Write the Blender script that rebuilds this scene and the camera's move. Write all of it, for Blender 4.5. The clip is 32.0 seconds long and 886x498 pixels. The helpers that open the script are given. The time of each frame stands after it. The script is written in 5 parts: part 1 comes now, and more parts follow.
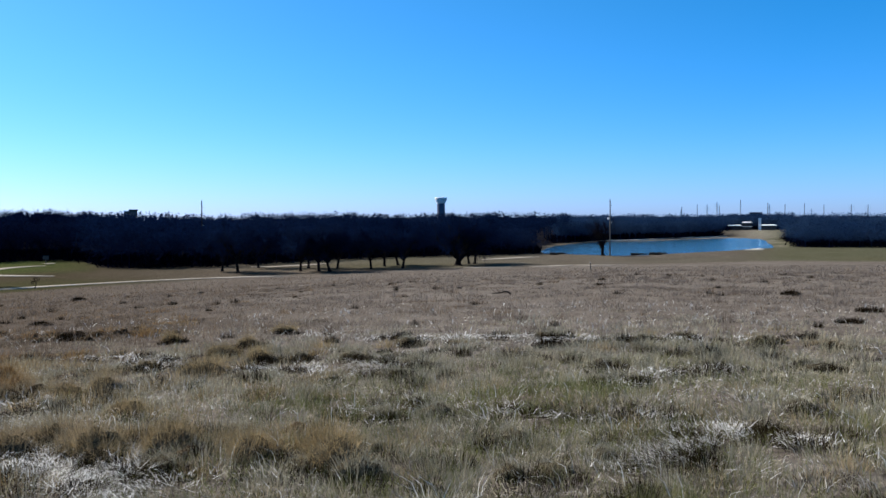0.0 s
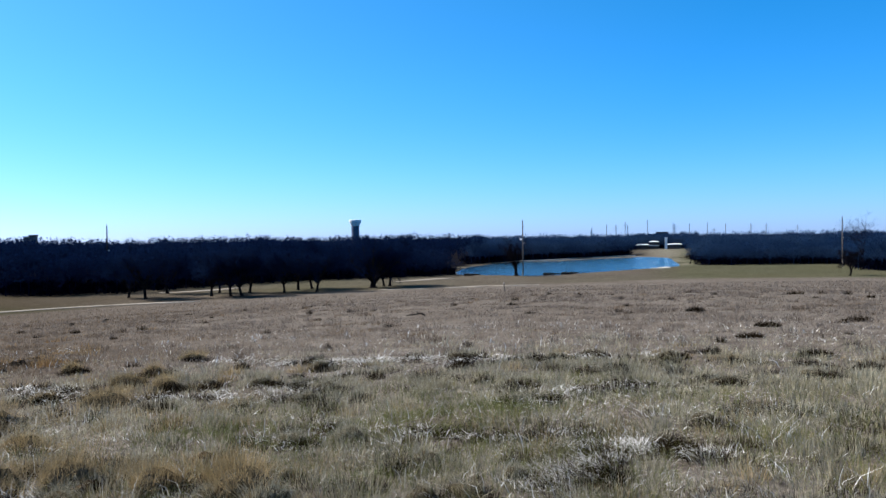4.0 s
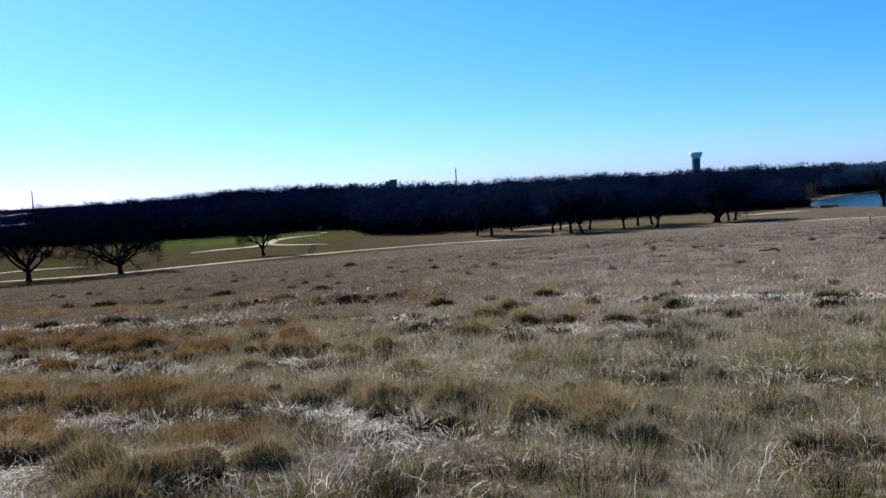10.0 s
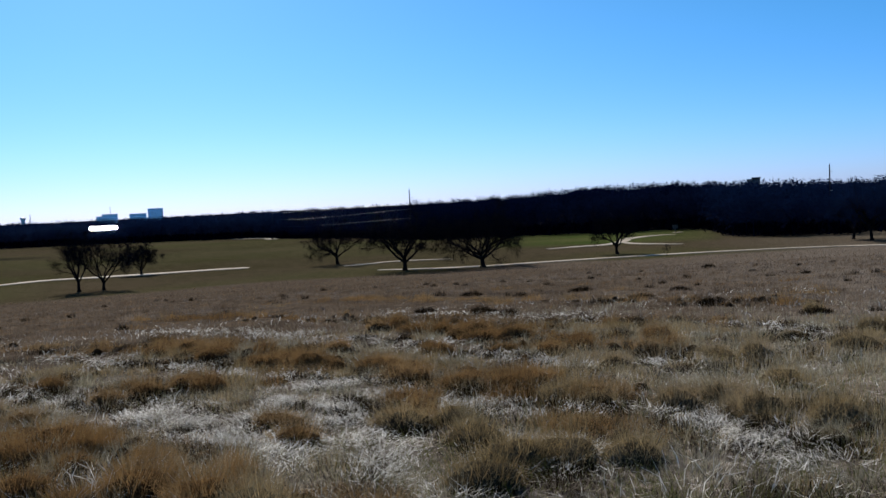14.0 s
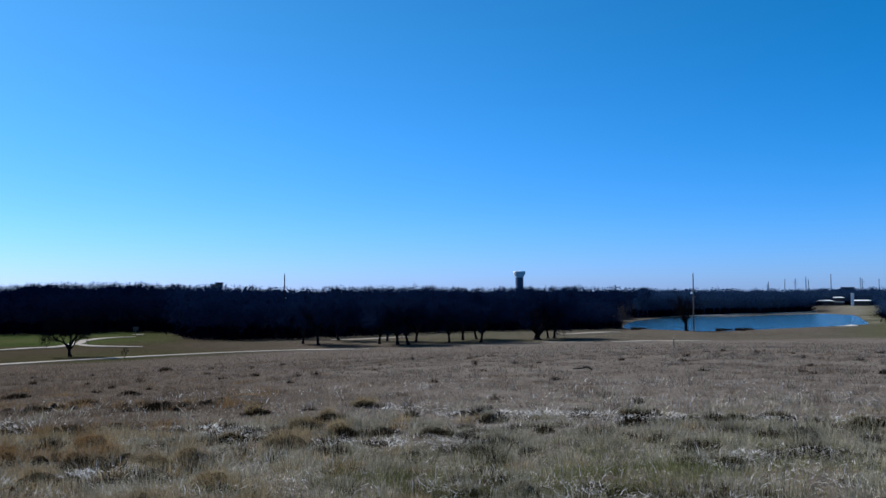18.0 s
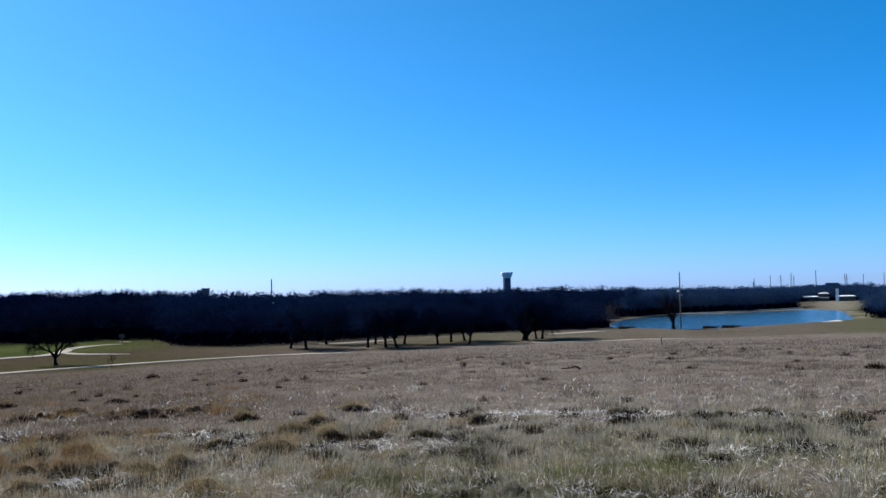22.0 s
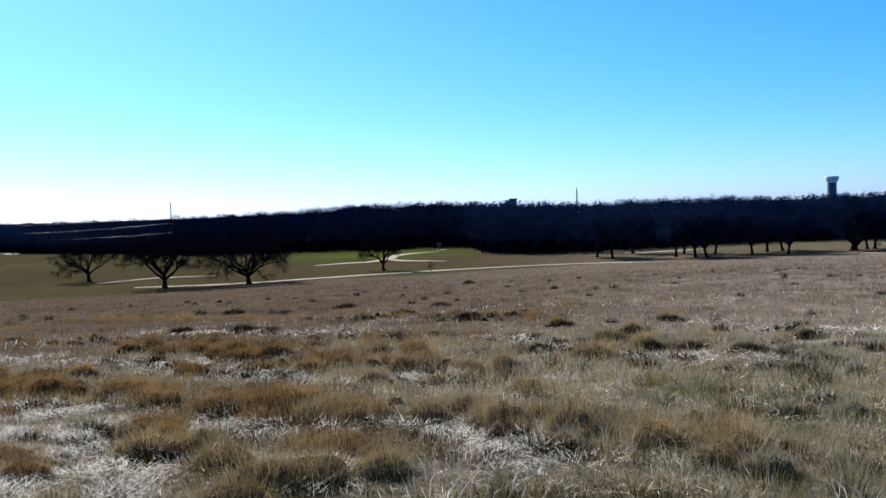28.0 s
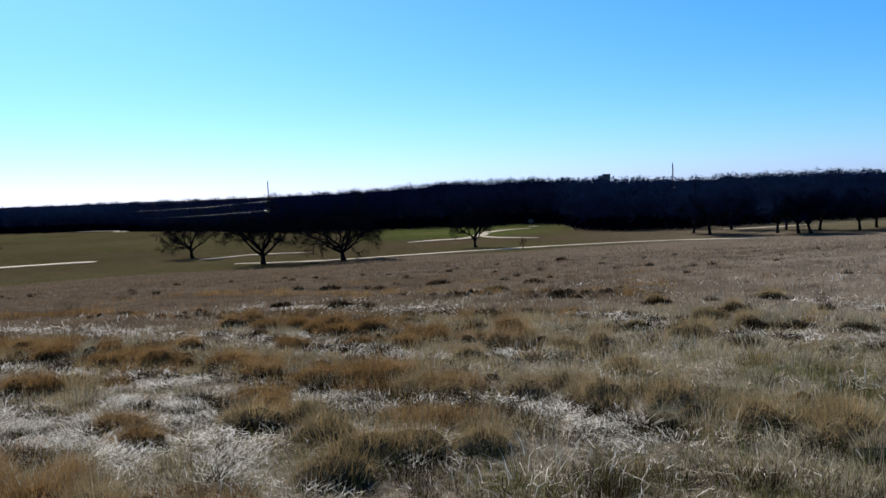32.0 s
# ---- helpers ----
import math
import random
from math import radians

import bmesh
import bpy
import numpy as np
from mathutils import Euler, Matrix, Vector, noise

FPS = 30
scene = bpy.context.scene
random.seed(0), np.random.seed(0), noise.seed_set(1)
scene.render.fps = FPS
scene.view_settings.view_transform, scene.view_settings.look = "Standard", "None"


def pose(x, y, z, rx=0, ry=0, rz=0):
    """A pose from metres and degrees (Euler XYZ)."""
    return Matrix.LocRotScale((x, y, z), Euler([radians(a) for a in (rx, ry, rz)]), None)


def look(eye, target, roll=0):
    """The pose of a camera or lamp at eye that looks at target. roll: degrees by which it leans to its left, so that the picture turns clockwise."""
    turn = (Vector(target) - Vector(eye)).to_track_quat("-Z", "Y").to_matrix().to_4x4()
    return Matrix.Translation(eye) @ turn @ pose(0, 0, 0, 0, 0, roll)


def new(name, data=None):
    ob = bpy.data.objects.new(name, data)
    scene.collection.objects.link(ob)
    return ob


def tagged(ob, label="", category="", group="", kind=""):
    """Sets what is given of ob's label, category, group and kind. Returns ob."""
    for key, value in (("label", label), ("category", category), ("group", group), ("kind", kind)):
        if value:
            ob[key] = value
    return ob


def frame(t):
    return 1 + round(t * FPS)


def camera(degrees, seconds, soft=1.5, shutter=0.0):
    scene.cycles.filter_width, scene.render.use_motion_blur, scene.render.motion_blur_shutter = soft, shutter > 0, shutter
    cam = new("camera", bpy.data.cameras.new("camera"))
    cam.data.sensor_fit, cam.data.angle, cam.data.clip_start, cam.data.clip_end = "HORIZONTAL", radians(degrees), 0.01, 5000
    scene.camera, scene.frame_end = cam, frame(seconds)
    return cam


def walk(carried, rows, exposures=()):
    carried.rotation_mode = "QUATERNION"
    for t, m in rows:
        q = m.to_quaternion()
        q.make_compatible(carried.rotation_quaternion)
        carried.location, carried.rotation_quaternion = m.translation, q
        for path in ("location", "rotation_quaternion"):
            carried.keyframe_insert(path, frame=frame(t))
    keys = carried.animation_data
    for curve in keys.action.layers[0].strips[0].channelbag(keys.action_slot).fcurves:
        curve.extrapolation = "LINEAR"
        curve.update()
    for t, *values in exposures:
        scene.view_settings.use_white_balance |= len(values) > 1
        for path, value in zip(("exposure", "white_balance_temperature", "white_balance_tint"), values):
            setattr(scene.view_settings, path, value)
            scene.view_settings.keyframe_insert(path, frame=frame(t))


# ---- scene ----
from mathutils.geometry import tessellate_polygon

cam = camera(54.35, 32.0, soft=1.5)
EYE, ARM = 1.6, 0.436
# seconds, yaw, pitch, roll: a hand-held pan at arm's length
TURNS = [
    (0.0, 0.0, -2.12, 0.36),
    (0.2, -1.82, -2.52, 1.1),
    (0.5, -4.1, -1.29, 0.43),
    (1.0, -5.94, -1.06, 0.5),
    (1.5, -7.38, 0.18, 0.15),
    (2.0, -9.77, 0.69, 0.04),
    (2.5, -9.44, 0.32, 0.44),
    (4.5, -3.84, -0.92, 0.82),
    (5.0, -1.87, -1.03, 0.87),
    (5.5, 0.29, -0.32, 1.22),
    (6.0, 4.16, 0.0, 1.18),
    (6.2, 7.64, -0.13, 1.94),
    (6.5, 10.82, 0.34, 1.85),
    (7.0, 14.37, -0.67, 1.89),
    (7.5, 15.81, -1.92, 2.33),
    (8.0, 15.43, -2.71, 2.22),
    (8.5, 13.81, -2.84, 2.37),
    (9.0, 13.59, -2.73, 2.3),
    (9.5, 14.34, -2.76, 2.5),
    (10.0, 16.45, -4.18, 3.0),
    (10.2, 22.41, -4.51, 2.09),
    (10.3, 25.77, -4.77, 1.97),
    (10.5, 35.85, -4.21, 2.71),
    (10.7, 44.76, -3.92, 2.06),
    (11.0, 50.82, -3.72, 0.83),
    (11.3, 51.48, -3.99, 1.12),
    (11.5, 52.27, -3.44, 1.89),
    (12.0, 51.87, -3.3, 2.66),
    (12.5, 48.71, -2.8, 2.51),
    (13.0, 47.17, -2.24, 2.62),
    (13.5, 43.83, -2.76, 2.53),
    (15.5, 25.4, -0.76, 1.23),
    (16.0, 19.44, 1.46, -0.27),
    (16.2, 15.95, 1.26, 0.7),
    (16.5, 11.26, 2.29, 0.44),
    (17.0, 7.45, 2.55, 0.32),
    (17.5, 5.66, 2.96, -0.1),
    (18.0, 5.19, 2.79, 0.15),
    (18.5, 3.84, 3.25, 0.61),
    (19.0, 2.54, 3.08, 1.0),
    (19.5, 2.99, 2.62, 1.3),
    (20.0, 2.87, 1.95, 1.29),
    (20.5, -1.25, 2.47, 0.77),
    (21.0, -1.92, 1.95, 1.67),
    (21.5, -1.84, 1.91, 1.72),
    (22.0, 4.37, 2.92, 1.08),
    (22.2, 9.83, 2.2, 1.39),
    (22.5, 14.27, 1.24, 1.02),
    (22.7, 17.22, -0.05, 1.85),
    (23.0, 19.93, -0.98, 1.69),
    (23.5, 20.01, -2.16, 1.68),
    (24.0, 18.07, -1.74, 1.58),
    (24.4, 17.71, -1.61, 1.21),
    (25.0, 17.51, -1.96, 1.47),
    (25.5, 18.2, -2.23, 1.72),
    (26.0, 20.65, -2.25, 1.7),
    (26.3, 24.13, -2.54, 2.18),
    (26.5, 26.46, -2.97, 2.01),
    (28.5, 23.75, -2.53, 1.95),
    (29.0, 23.57, -2.67, 2.19),
    (29.5, 24.86, -2.81, 2.67),
    (30.0, 25.9, -3.17, 1.21),
    (30.5, 26.31, -3.0, 1.44),
    (31.0, 30.33, -3.46, 1.68),
    (31.5, 31.27, -3.87, 1.69),
    (32.0, 30.41, -3.95, 2.2),
]


def held(yaw, pitch, roll):
    a = radians(yaw)
    return pose(-ARM * math.sin(a), ARM * (math.cos(a) - 1), EYE, 90 + pitch, roll, yaw)


EXPOSURES = [(0.0, 0.95, 6400, 10), (1.0, 1.15, 6390, 10), (2.0, 1.1, 6380, 10), (5.0, 1.15, 6360, 10), (7.0, 0.95, 6390, 10), (9.0, 1.0, 6480, 10), (10.0, 1.02, 6710, 10), (10.6, 0.71, 7210, 10), (12.2, 0.68, 7150, 10), (13.0, 0.52, 6800, 10), (13.5, 0.5, 6720, 10), (15.5, 0.42, 6250, 10), (16.0, 0.32, 6010, 10), (17.0, 0.26, 5900, 10), (18.0, 0.56, 5900, 10), (19.0, 0.62, 5900, 10), (21.0, 0.61, 5900, 10), (22.0, 0.92, 6200, 10), (23.0, 0.95, 6620, 10), (26.0, 1.04, 6800, 10), (29.0, 1.12, 6860, 10), (30.0, 1.08, 7050, 10), (31.0, 0.84, 7000, 10), (32.0, 0.82, 6900, 10)]
walk(cam, [(t, held(y, p, r)) for t, y, p, r in TURNS], EXPOSURES)

# ---- light ----
SUN_AZ, SUN_EL = 61.0, 38.0
world = bpy.data.worlds.new("sky")
scene.world = world
world.use_nodes = True
wn = world.node_tree
sky = wn.nodes.new("ShaderNodeTexSky")
sky.sky_type, sky.sun_disc = "NISHITA", False
sky.sun_elevation, sky.sun_rotation = radians(SUN_EL), radians(-SUN_AZ)
sky.altitude, sky.air_density, sky.dust_density, sky.ozone_density = 200, 0.75, 0.42, 8.0
sa, se = radians(SUN_AZ), radians(SUN_EL)
SUN_WAY = Vector((-math.sin(sa) * math.cos(se), math.cos(sa) * math.cos(se), math.sin(se)))
# a cool, clear winter sky
cool = wn.nodes.new("ShaderNodeMix")
cool.data_type, cool.blend_type = "RGBA", "MULTIPLY"
cool.inputs[0].default_value, cool.inputs[7].default_value = 1.0, (0.765, 1.01, 1.205, 1)
rich = wn.nodes.new("ShaderNodeHueSaturation")
# paler on the sun's side
sunward = wn.nodes.new("ShaderNodeVectorMath")
sunward.operation = "DOT_PRODUCT"
pale = wn.nodes.new("ShaderNodeMapRange")
pale.inputs["From Min"].default_value, pale.inputs["From Max"].default_value = 0.2, 0.9
pale.inputs["To Min"].default_value, pale.inputs["To Max"].default_value = 1.125, 1.06
wn.links.new(sky.outputs[0], cool.inputs[6])
# pale haze towards the horizon
way = wn.nodes.new("ShaderNodeTexCoord")
split = wn.nodes.new("ShaderNodeSeparateXYZ")
haze = wn.nodes.new("ShaderNodeValToRGB")
haze.color_ramp.elements[0].position, haze.color_ramp.elements[1].position = 0.0, 0.3
haze.color_ramp.elements[0].color, haze.color_ramp.elements[1].color = (0.665, 0.54, 0.655, 1), (0.60, 0.725, 0.58, 1)
haze.color_ramp.elements.new(0.07).color = (0.67, 0.62, 0.64, 1)
haze.color_ramp.elements.new(0.17).color = (0.635, 0.685, 0.615, 1)
veil = wn.nodes.new("ShaderNodeMix")
veil.data_type, veil.blend_type = "RGBA", "MULTIPLY"
veil.inputs[0].default_value = 1.0
sunward.inputs[1].default_value = SUN_WAY
wn.links.new(way.outputs["Generated"], sunward.inputs[0])
wn.links.new(sunward.outputs["Value"], pale.inputs["Value"])
wn.links.new(pale.outputs["Result"], rich.inputs["Saturation"])
wn.links.new(way.outputs["Generated"], split.inputs[0])
wn.links.new(split.outputs["Z"], haze.inputs[0])
wn.links.new(cool.outputs[2], rich.inputs["Color"])
wn.links.new(rich.outputs[0], veil.inputs[6])
wn.links.new(haze.outputs[0], veil.inputs[7])
wn.links.new(veil.outputs[2], wn.nodes["Background"].inputs[0])
wn.nodes["Background"].inputs[1].default_value = 0.13
sun = new("sun", bpy.data.lights.new("sun", "SUN"))
sun.data.energy, sun.data.angle, sun.data.color = 5.0, radians(0.53), (1.0, 0.94, 0.86)
sun.matrix_world = look(SUN_WAY * 100, (0, 0, 0))


# ---- materials ----
def material(name, colours, scale=1.0, rough=0.9, bump=0.3, fine=8.0, island=0.0, thin=0.0, metal=0.0, obj_random=0.0, spec=0.3):
    """colours: two or three tints mixed by broad noise; fine noise breaks them up; island: brightness spread piece by piece; thin: how much light passes."""
    m = bpy.data.materials.new(name)
    m.use_nodes = True
    nt, ln = m.node_tree, m.node_tree.links
    bsdf = nt.nodes["Principled BSDF"]
    geo = nt.nodes.new("ShaderNodeNewGeometry")
    n1 = nt.nodes.new("ShaderNodeTexNoise")
    n1.inputs["Scale"].default_value, n1.inputs["Detail"].default_value = scale, 5
    n2 = nt.nodes.new("ShaderNodeTexNoise")
    n2.inputs["Scale"].default_value, n2.inputs["Detail"].default_value = scale * fine, 4
    for n in (n1, n2):
        ln.new(geo.outputs["Position"], n.inputs["Vector"])
    ramp = nt.nodes.new("ShaderNodeValToRGB")
    ramp.color_ramp.elements[0].position, ramp.color_ramp.elements[1].position = 0.34, 0.66
    ramp.color_ramp.elements[0].color = (*colours[0], 1)
    ramp.color_ramp.elements[1].color = (*colours[-1], 1)
    if len(colours) > 2:
        ramp.color_ramp.elements.new(0.5).color = (*colours[1], 1)
    ln.new(n1.outputs["Fac"], ramp.inputs[0])
    vary = nt.nodes.new("ShaderNodeMapRange")
    vary.inputs["From Min"].default_value, vary.inputs["From Max"].default_value = 0.25, 0.75
    vary.inputs["To Min"].default_value, vary.inputs["To Max"].default_value = 0.75, 1.25
    ln.new(n2.outputs["Fac"], vary.inputs["Value"])
    value = vary.outputs[0]
    for amount, source in ((island, geo.outputs["Random Per Island"]), (obj_random, None)):
        if not amount:
            continue
        if source is None:
            source = nt.nodes.new("ShaderNodeObjectInfo").outputs["Random"]
        span = nt.nodes.new("ShaderNodeMapRange")
        span.inputs["To Min"].default_value, span.inputs["To Max"].default_value = 1 - amount, 1 + amount
        ln.new(source, span.inputs["Value"])
        mul = nt.nodes.new("ShaderNodeMath")
        mul.operation = "MULTIPLY"
        ln.new(value, mul.inputs[0])
        ln.new(span.outputs[0], mul.inputs[1])
        value = mul.outputs[0]
    hsv = nt.nodes.new("ShaderNodeHueSaturation")
    ln.new(ramp.outputs[0], hsv.inputs["Color"])
    ln.new(value, hsv.inputs["Value"])
    ln.new(hsv.outputs[0], bsdf.inputs["Base Color"])
    bsdf.inputs["Roughness"].default_value, bsdf.inputs["Metallic"].default_value = rough, metal
    bsdf.inputs["Specular IOR Level"].default_value = spec
    if bump:
        b = nt.nodes.new("ShaderNodeBump")
        b.inputs["Strength"].default_value, b.inputs["Distance"].default_value = bump, 0.05
        ln.new(n2.outputs["Fac"], b.inputs["Height"])
        ln.new(b.outputs[0], bsdf.inputs["Normal"])
    if thin:
        tr = nt.nodes.new("ShaderNodeBsdfTranslucent")
        ln.new(hsv.outputs[0], tr.inputs["Color"])
        mix = nt.nodes.new("ShaderNodeMixShader")
        mix.inputs[0].default_value = thin
        ln.new(bsdf.outputs[0], mix.inputs[1])
        ln.new(tr.outputs[0], mix.inputs[2])
        ln.new(mix.outputs[0], nt.nodes["Material Output"].inputs["Surface"])
    return m


BARK = material("bark", [(0.006, 0.005, 0.006), (0.016, 0.014, 0.014)], 1.5, 0.95, 0.6, 10, spec=0.0)
TWIG = material("twigs", [(0.004, 0.004, 0.007), (0.011, 0.010, 0.013)], 0.6, 0.95, 0, 6, island=0.3, spec=0.0)
# One woods in three tones: haze and sunlit fronts put into the colours
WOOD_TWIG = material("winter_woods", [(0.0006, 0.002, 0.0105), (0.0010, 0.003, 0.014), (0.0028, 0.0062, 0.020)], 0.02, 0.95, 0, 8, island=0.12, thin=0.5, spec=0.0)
HALF_HAZE_TWIG = material("half_haze_woods", [(0.0020, 0.0060, 0.022), (0.0032, 0.0088, 0.029), (0.0060, 0.0132, 0.036)], 0.03, 0.95, 0, 8, island=0.12, thin=0.5, spec=0.0)
HAZE_TWIG = material("haze_lit_lakeside_woods", [(0.0085, 0.023, 0.060), (0.0135, 0.032, 0.073), (0.021, 0.043, 0.083)], 0.03, 0.95, 0, 8, island=0.12, thin=0.5, spec=0.0)
# Near-black: the shade at the foot of the woods put into the colour
SHADE_BRUSH = material("underbrush", [(0.0008, 0.0016, 0.006), (0.002, 0.003, 0.009)], 0.05, 0.95, 0, 8, island=0.4, spec=0.0)
PATH = material("pale_concrete", [(0.20, 0.168, 0.128), (0.31, 0.268, 0.212)], 0.15, 0.85, 0.15, 12, spec=0.1)
MUD = material("dry_mud", [(0.4, 0.35, 0.28), (0.58, 0.52, 0.43)], 0.2, 0.9, 0.3, 9)
POLE = material("weathered_pole_wood", [(0.10, 0.085, 0.07), (0.17, 0.15, 0.13)], 1.2, 0.85, 0.3, 14, spec=0.0)
# Dark copy of the pole wood for backlit poles, shade in the colour
SHADED_POLE = material("shaded_pole_wood", [(0.012, 0.011, 0.012), (0.028, 0.025, 0.025)], 1.2, 0.9, 0.3, 14, spec=0.0)
STEEL = material("galvanised_steel", [(0.35, 0.36, 0.37), (0.5, 0.5, 0.5)], 1.0, 0.45, 0.0, 5, metal=0.7)
WIRE = material("bright_aluminium_wire", [(0.6, 0.6, 0.62), (0.75, 0.75, 0.75)], 1.0, 0.35, 0.0, 5, metal=1.0)
WHITE = material("white_paint", [(0.7, 0.7, 0.68), (0.82, 0.82, 0.8)], 0.2, 0.6, 0.05, 8)
GREYBLUE = material("grey_blue_paint", [(0.16, 0.2, 0.27), (0.22, 0.26, 0.33)], 0.2, 0.6, 0.05, 8)
SLATE = material("slate_blue_paint", [(0.045, 0.06, 0.10), (0.07, 0.088, 0.135)], 0.2, 0.6, 0.05, 8)
DARKWALL = material("dark_brick", [(0.05, 0.045, 0.045), (0.09, 0.08, 0.075)], 0.3, 0.9, 0.2, 10)
BEIGE = material("beige_stucco", [(0.42, 0.36, 0.28), (0.55, 0.48, 0.38)], 0.3, 0.9, 0.1, 10)
CONCRETE = material("office_concrete", [(0.34, 0.37, 0.4), (0.45, 0.47, 0.49)], 0.05, 0.8, 0.05, 10)
# Far office walls: distance haze imitated by a pale, mirror-like blue
HAZE_FACADE = material("haze_pale_facade", [(0.5, 0.62, 0.72), (0.6, 0.7, 0.78)], 0.05, 0.25, 0.0, 10, metal=0.8)
PANE = material("window_glass", [(0.03, 0.04, 0.05), (0.05, 0.06, 0.08)], 0.2, 0.1, 0, 5, spec=0.6)
# Office panes, paled so that haze is in their colour
HAZY_PANE = material("hazed_office_glass", [(0.30, 0.40, 0.50), (0.38, 0.48, 0.58)], 0.2, 0.3, 0, 5, spec=0.4)
ROOFMETAL = material("bright_metal_roof", [(0.85, 0.85, 0.85), (0.92, 0.92, 0.92)], 0.3, 0.16, 0.0, 6, metal=1.0)
DRIFT = material("dark_driftwood", [(0.012, 0.011, 0.01), (0.03, 0.026, 0.023)], 1.0, 0.9, 0.4, 8, spec=0.0)
STEM = material("bluestem_blades", [(0.195, 0.112, 0.042), (0.275, 0.170, 0.073), (0.285, 0.200, 0.106)], 0.35, 0.85, 0, 6, island=0.45, thin=0.25, spec=0.05)
TAN = material("tan_grass_blades", [(0.228, 0.203, 0.140), (0.322, 0.290, 0.205), (0.258, 0.224, 0.148)], 0.25, 0.85, 0, 6, island=0.45, thin=0.26, spec=0.05)
# Near-black blades that stand in for shade under and between the clumps
SHADE_BLADE = material("shade_dark_blades", [(0.007, 0.005, 0.0025), (0.028, 0.019, 0.010)], 0.8, 0.9, 0, 6, island=0.4, thin=0.1, spec=0.0)
OLIVE = material("olive_grass_blades", [(0.118, 0.118, 0.038), (0.190, 0.176, 0.070)], 0.5, 0.85, 0, 6, island=0.4, thin=0.2, spec=0.05)
GREYSTRAW = material("weathered_straw", [(0.17, 0.152, 0.122), (0.28, 0.252, 0.205)], 0.6, 0.85, 0, 6, island=0.4, thin=0.15, spec=0.1)
RUST = material("brown_grass_blades", [(0.078, 0.056, 0.039), (0.138, 0.103, 0.072), (0.176, 0.118, 0.069)], 0.8, 0.9, 0, 6, island=0.3, thin=0.35, spec=0.0)
DUSK = material("mauve_tan_grass_blades", [(0.110, 0.088, 0.070), (0.170, 0.138, 0.111), (0.204, 0.163, 0.124)], 0.8, 0.9, 0, 6, island=0.2, thin=0.42, spec=0.0)
STRAW = material("bleached_straw", [(0.36, 0.348, 0.315), (0.71, 0.69, 0.634)], 0.5, 0.85, 0, 6, island=0.5, thin=0.3, spec=0.1)
# Dark cores added inside the clumps so that their fronts look shaded
SHADE_CORE = material("shade_dark_core", [(0.022, 0.015, 0.008), (0.055, 0.038, 0.022)], 3.0, 0.95, 0.5, 8, island=0.5, spec=0.0)
BROWN = material("dull_brown_blades", [(0.218, 0.155, 0.073), (0.318, 0.237, 0.123), (0.295, 0.224, 0.135)], 0.35, 0.85, 0, 6, island=0.45, thin=0.25, spec=0.05)
# Tussock cores, darkened in colour for the shade between the blades
SHADE_THATCH = material("russet_shade_thatch", [(0.040, 0.023, 0.010), (0.085, 0.050, 0.022)], 6.0, 0.95, 0.8, 8, spec=0.0)
TAN_SHADE_THATCH = material("tan_shade_thatch", [(0.045, 0.035, 0.020), (0.085, 0.068, 0.042)], 6.0, 0.95, 0.8, 8, spec=0.0)
GREEN = material("green_blades", [(0.080, 0.094, 0.018), (0.150, 0.150, 0.038)], 0.4, 0.8, 0, 6, island=0.35, thin=0.25)


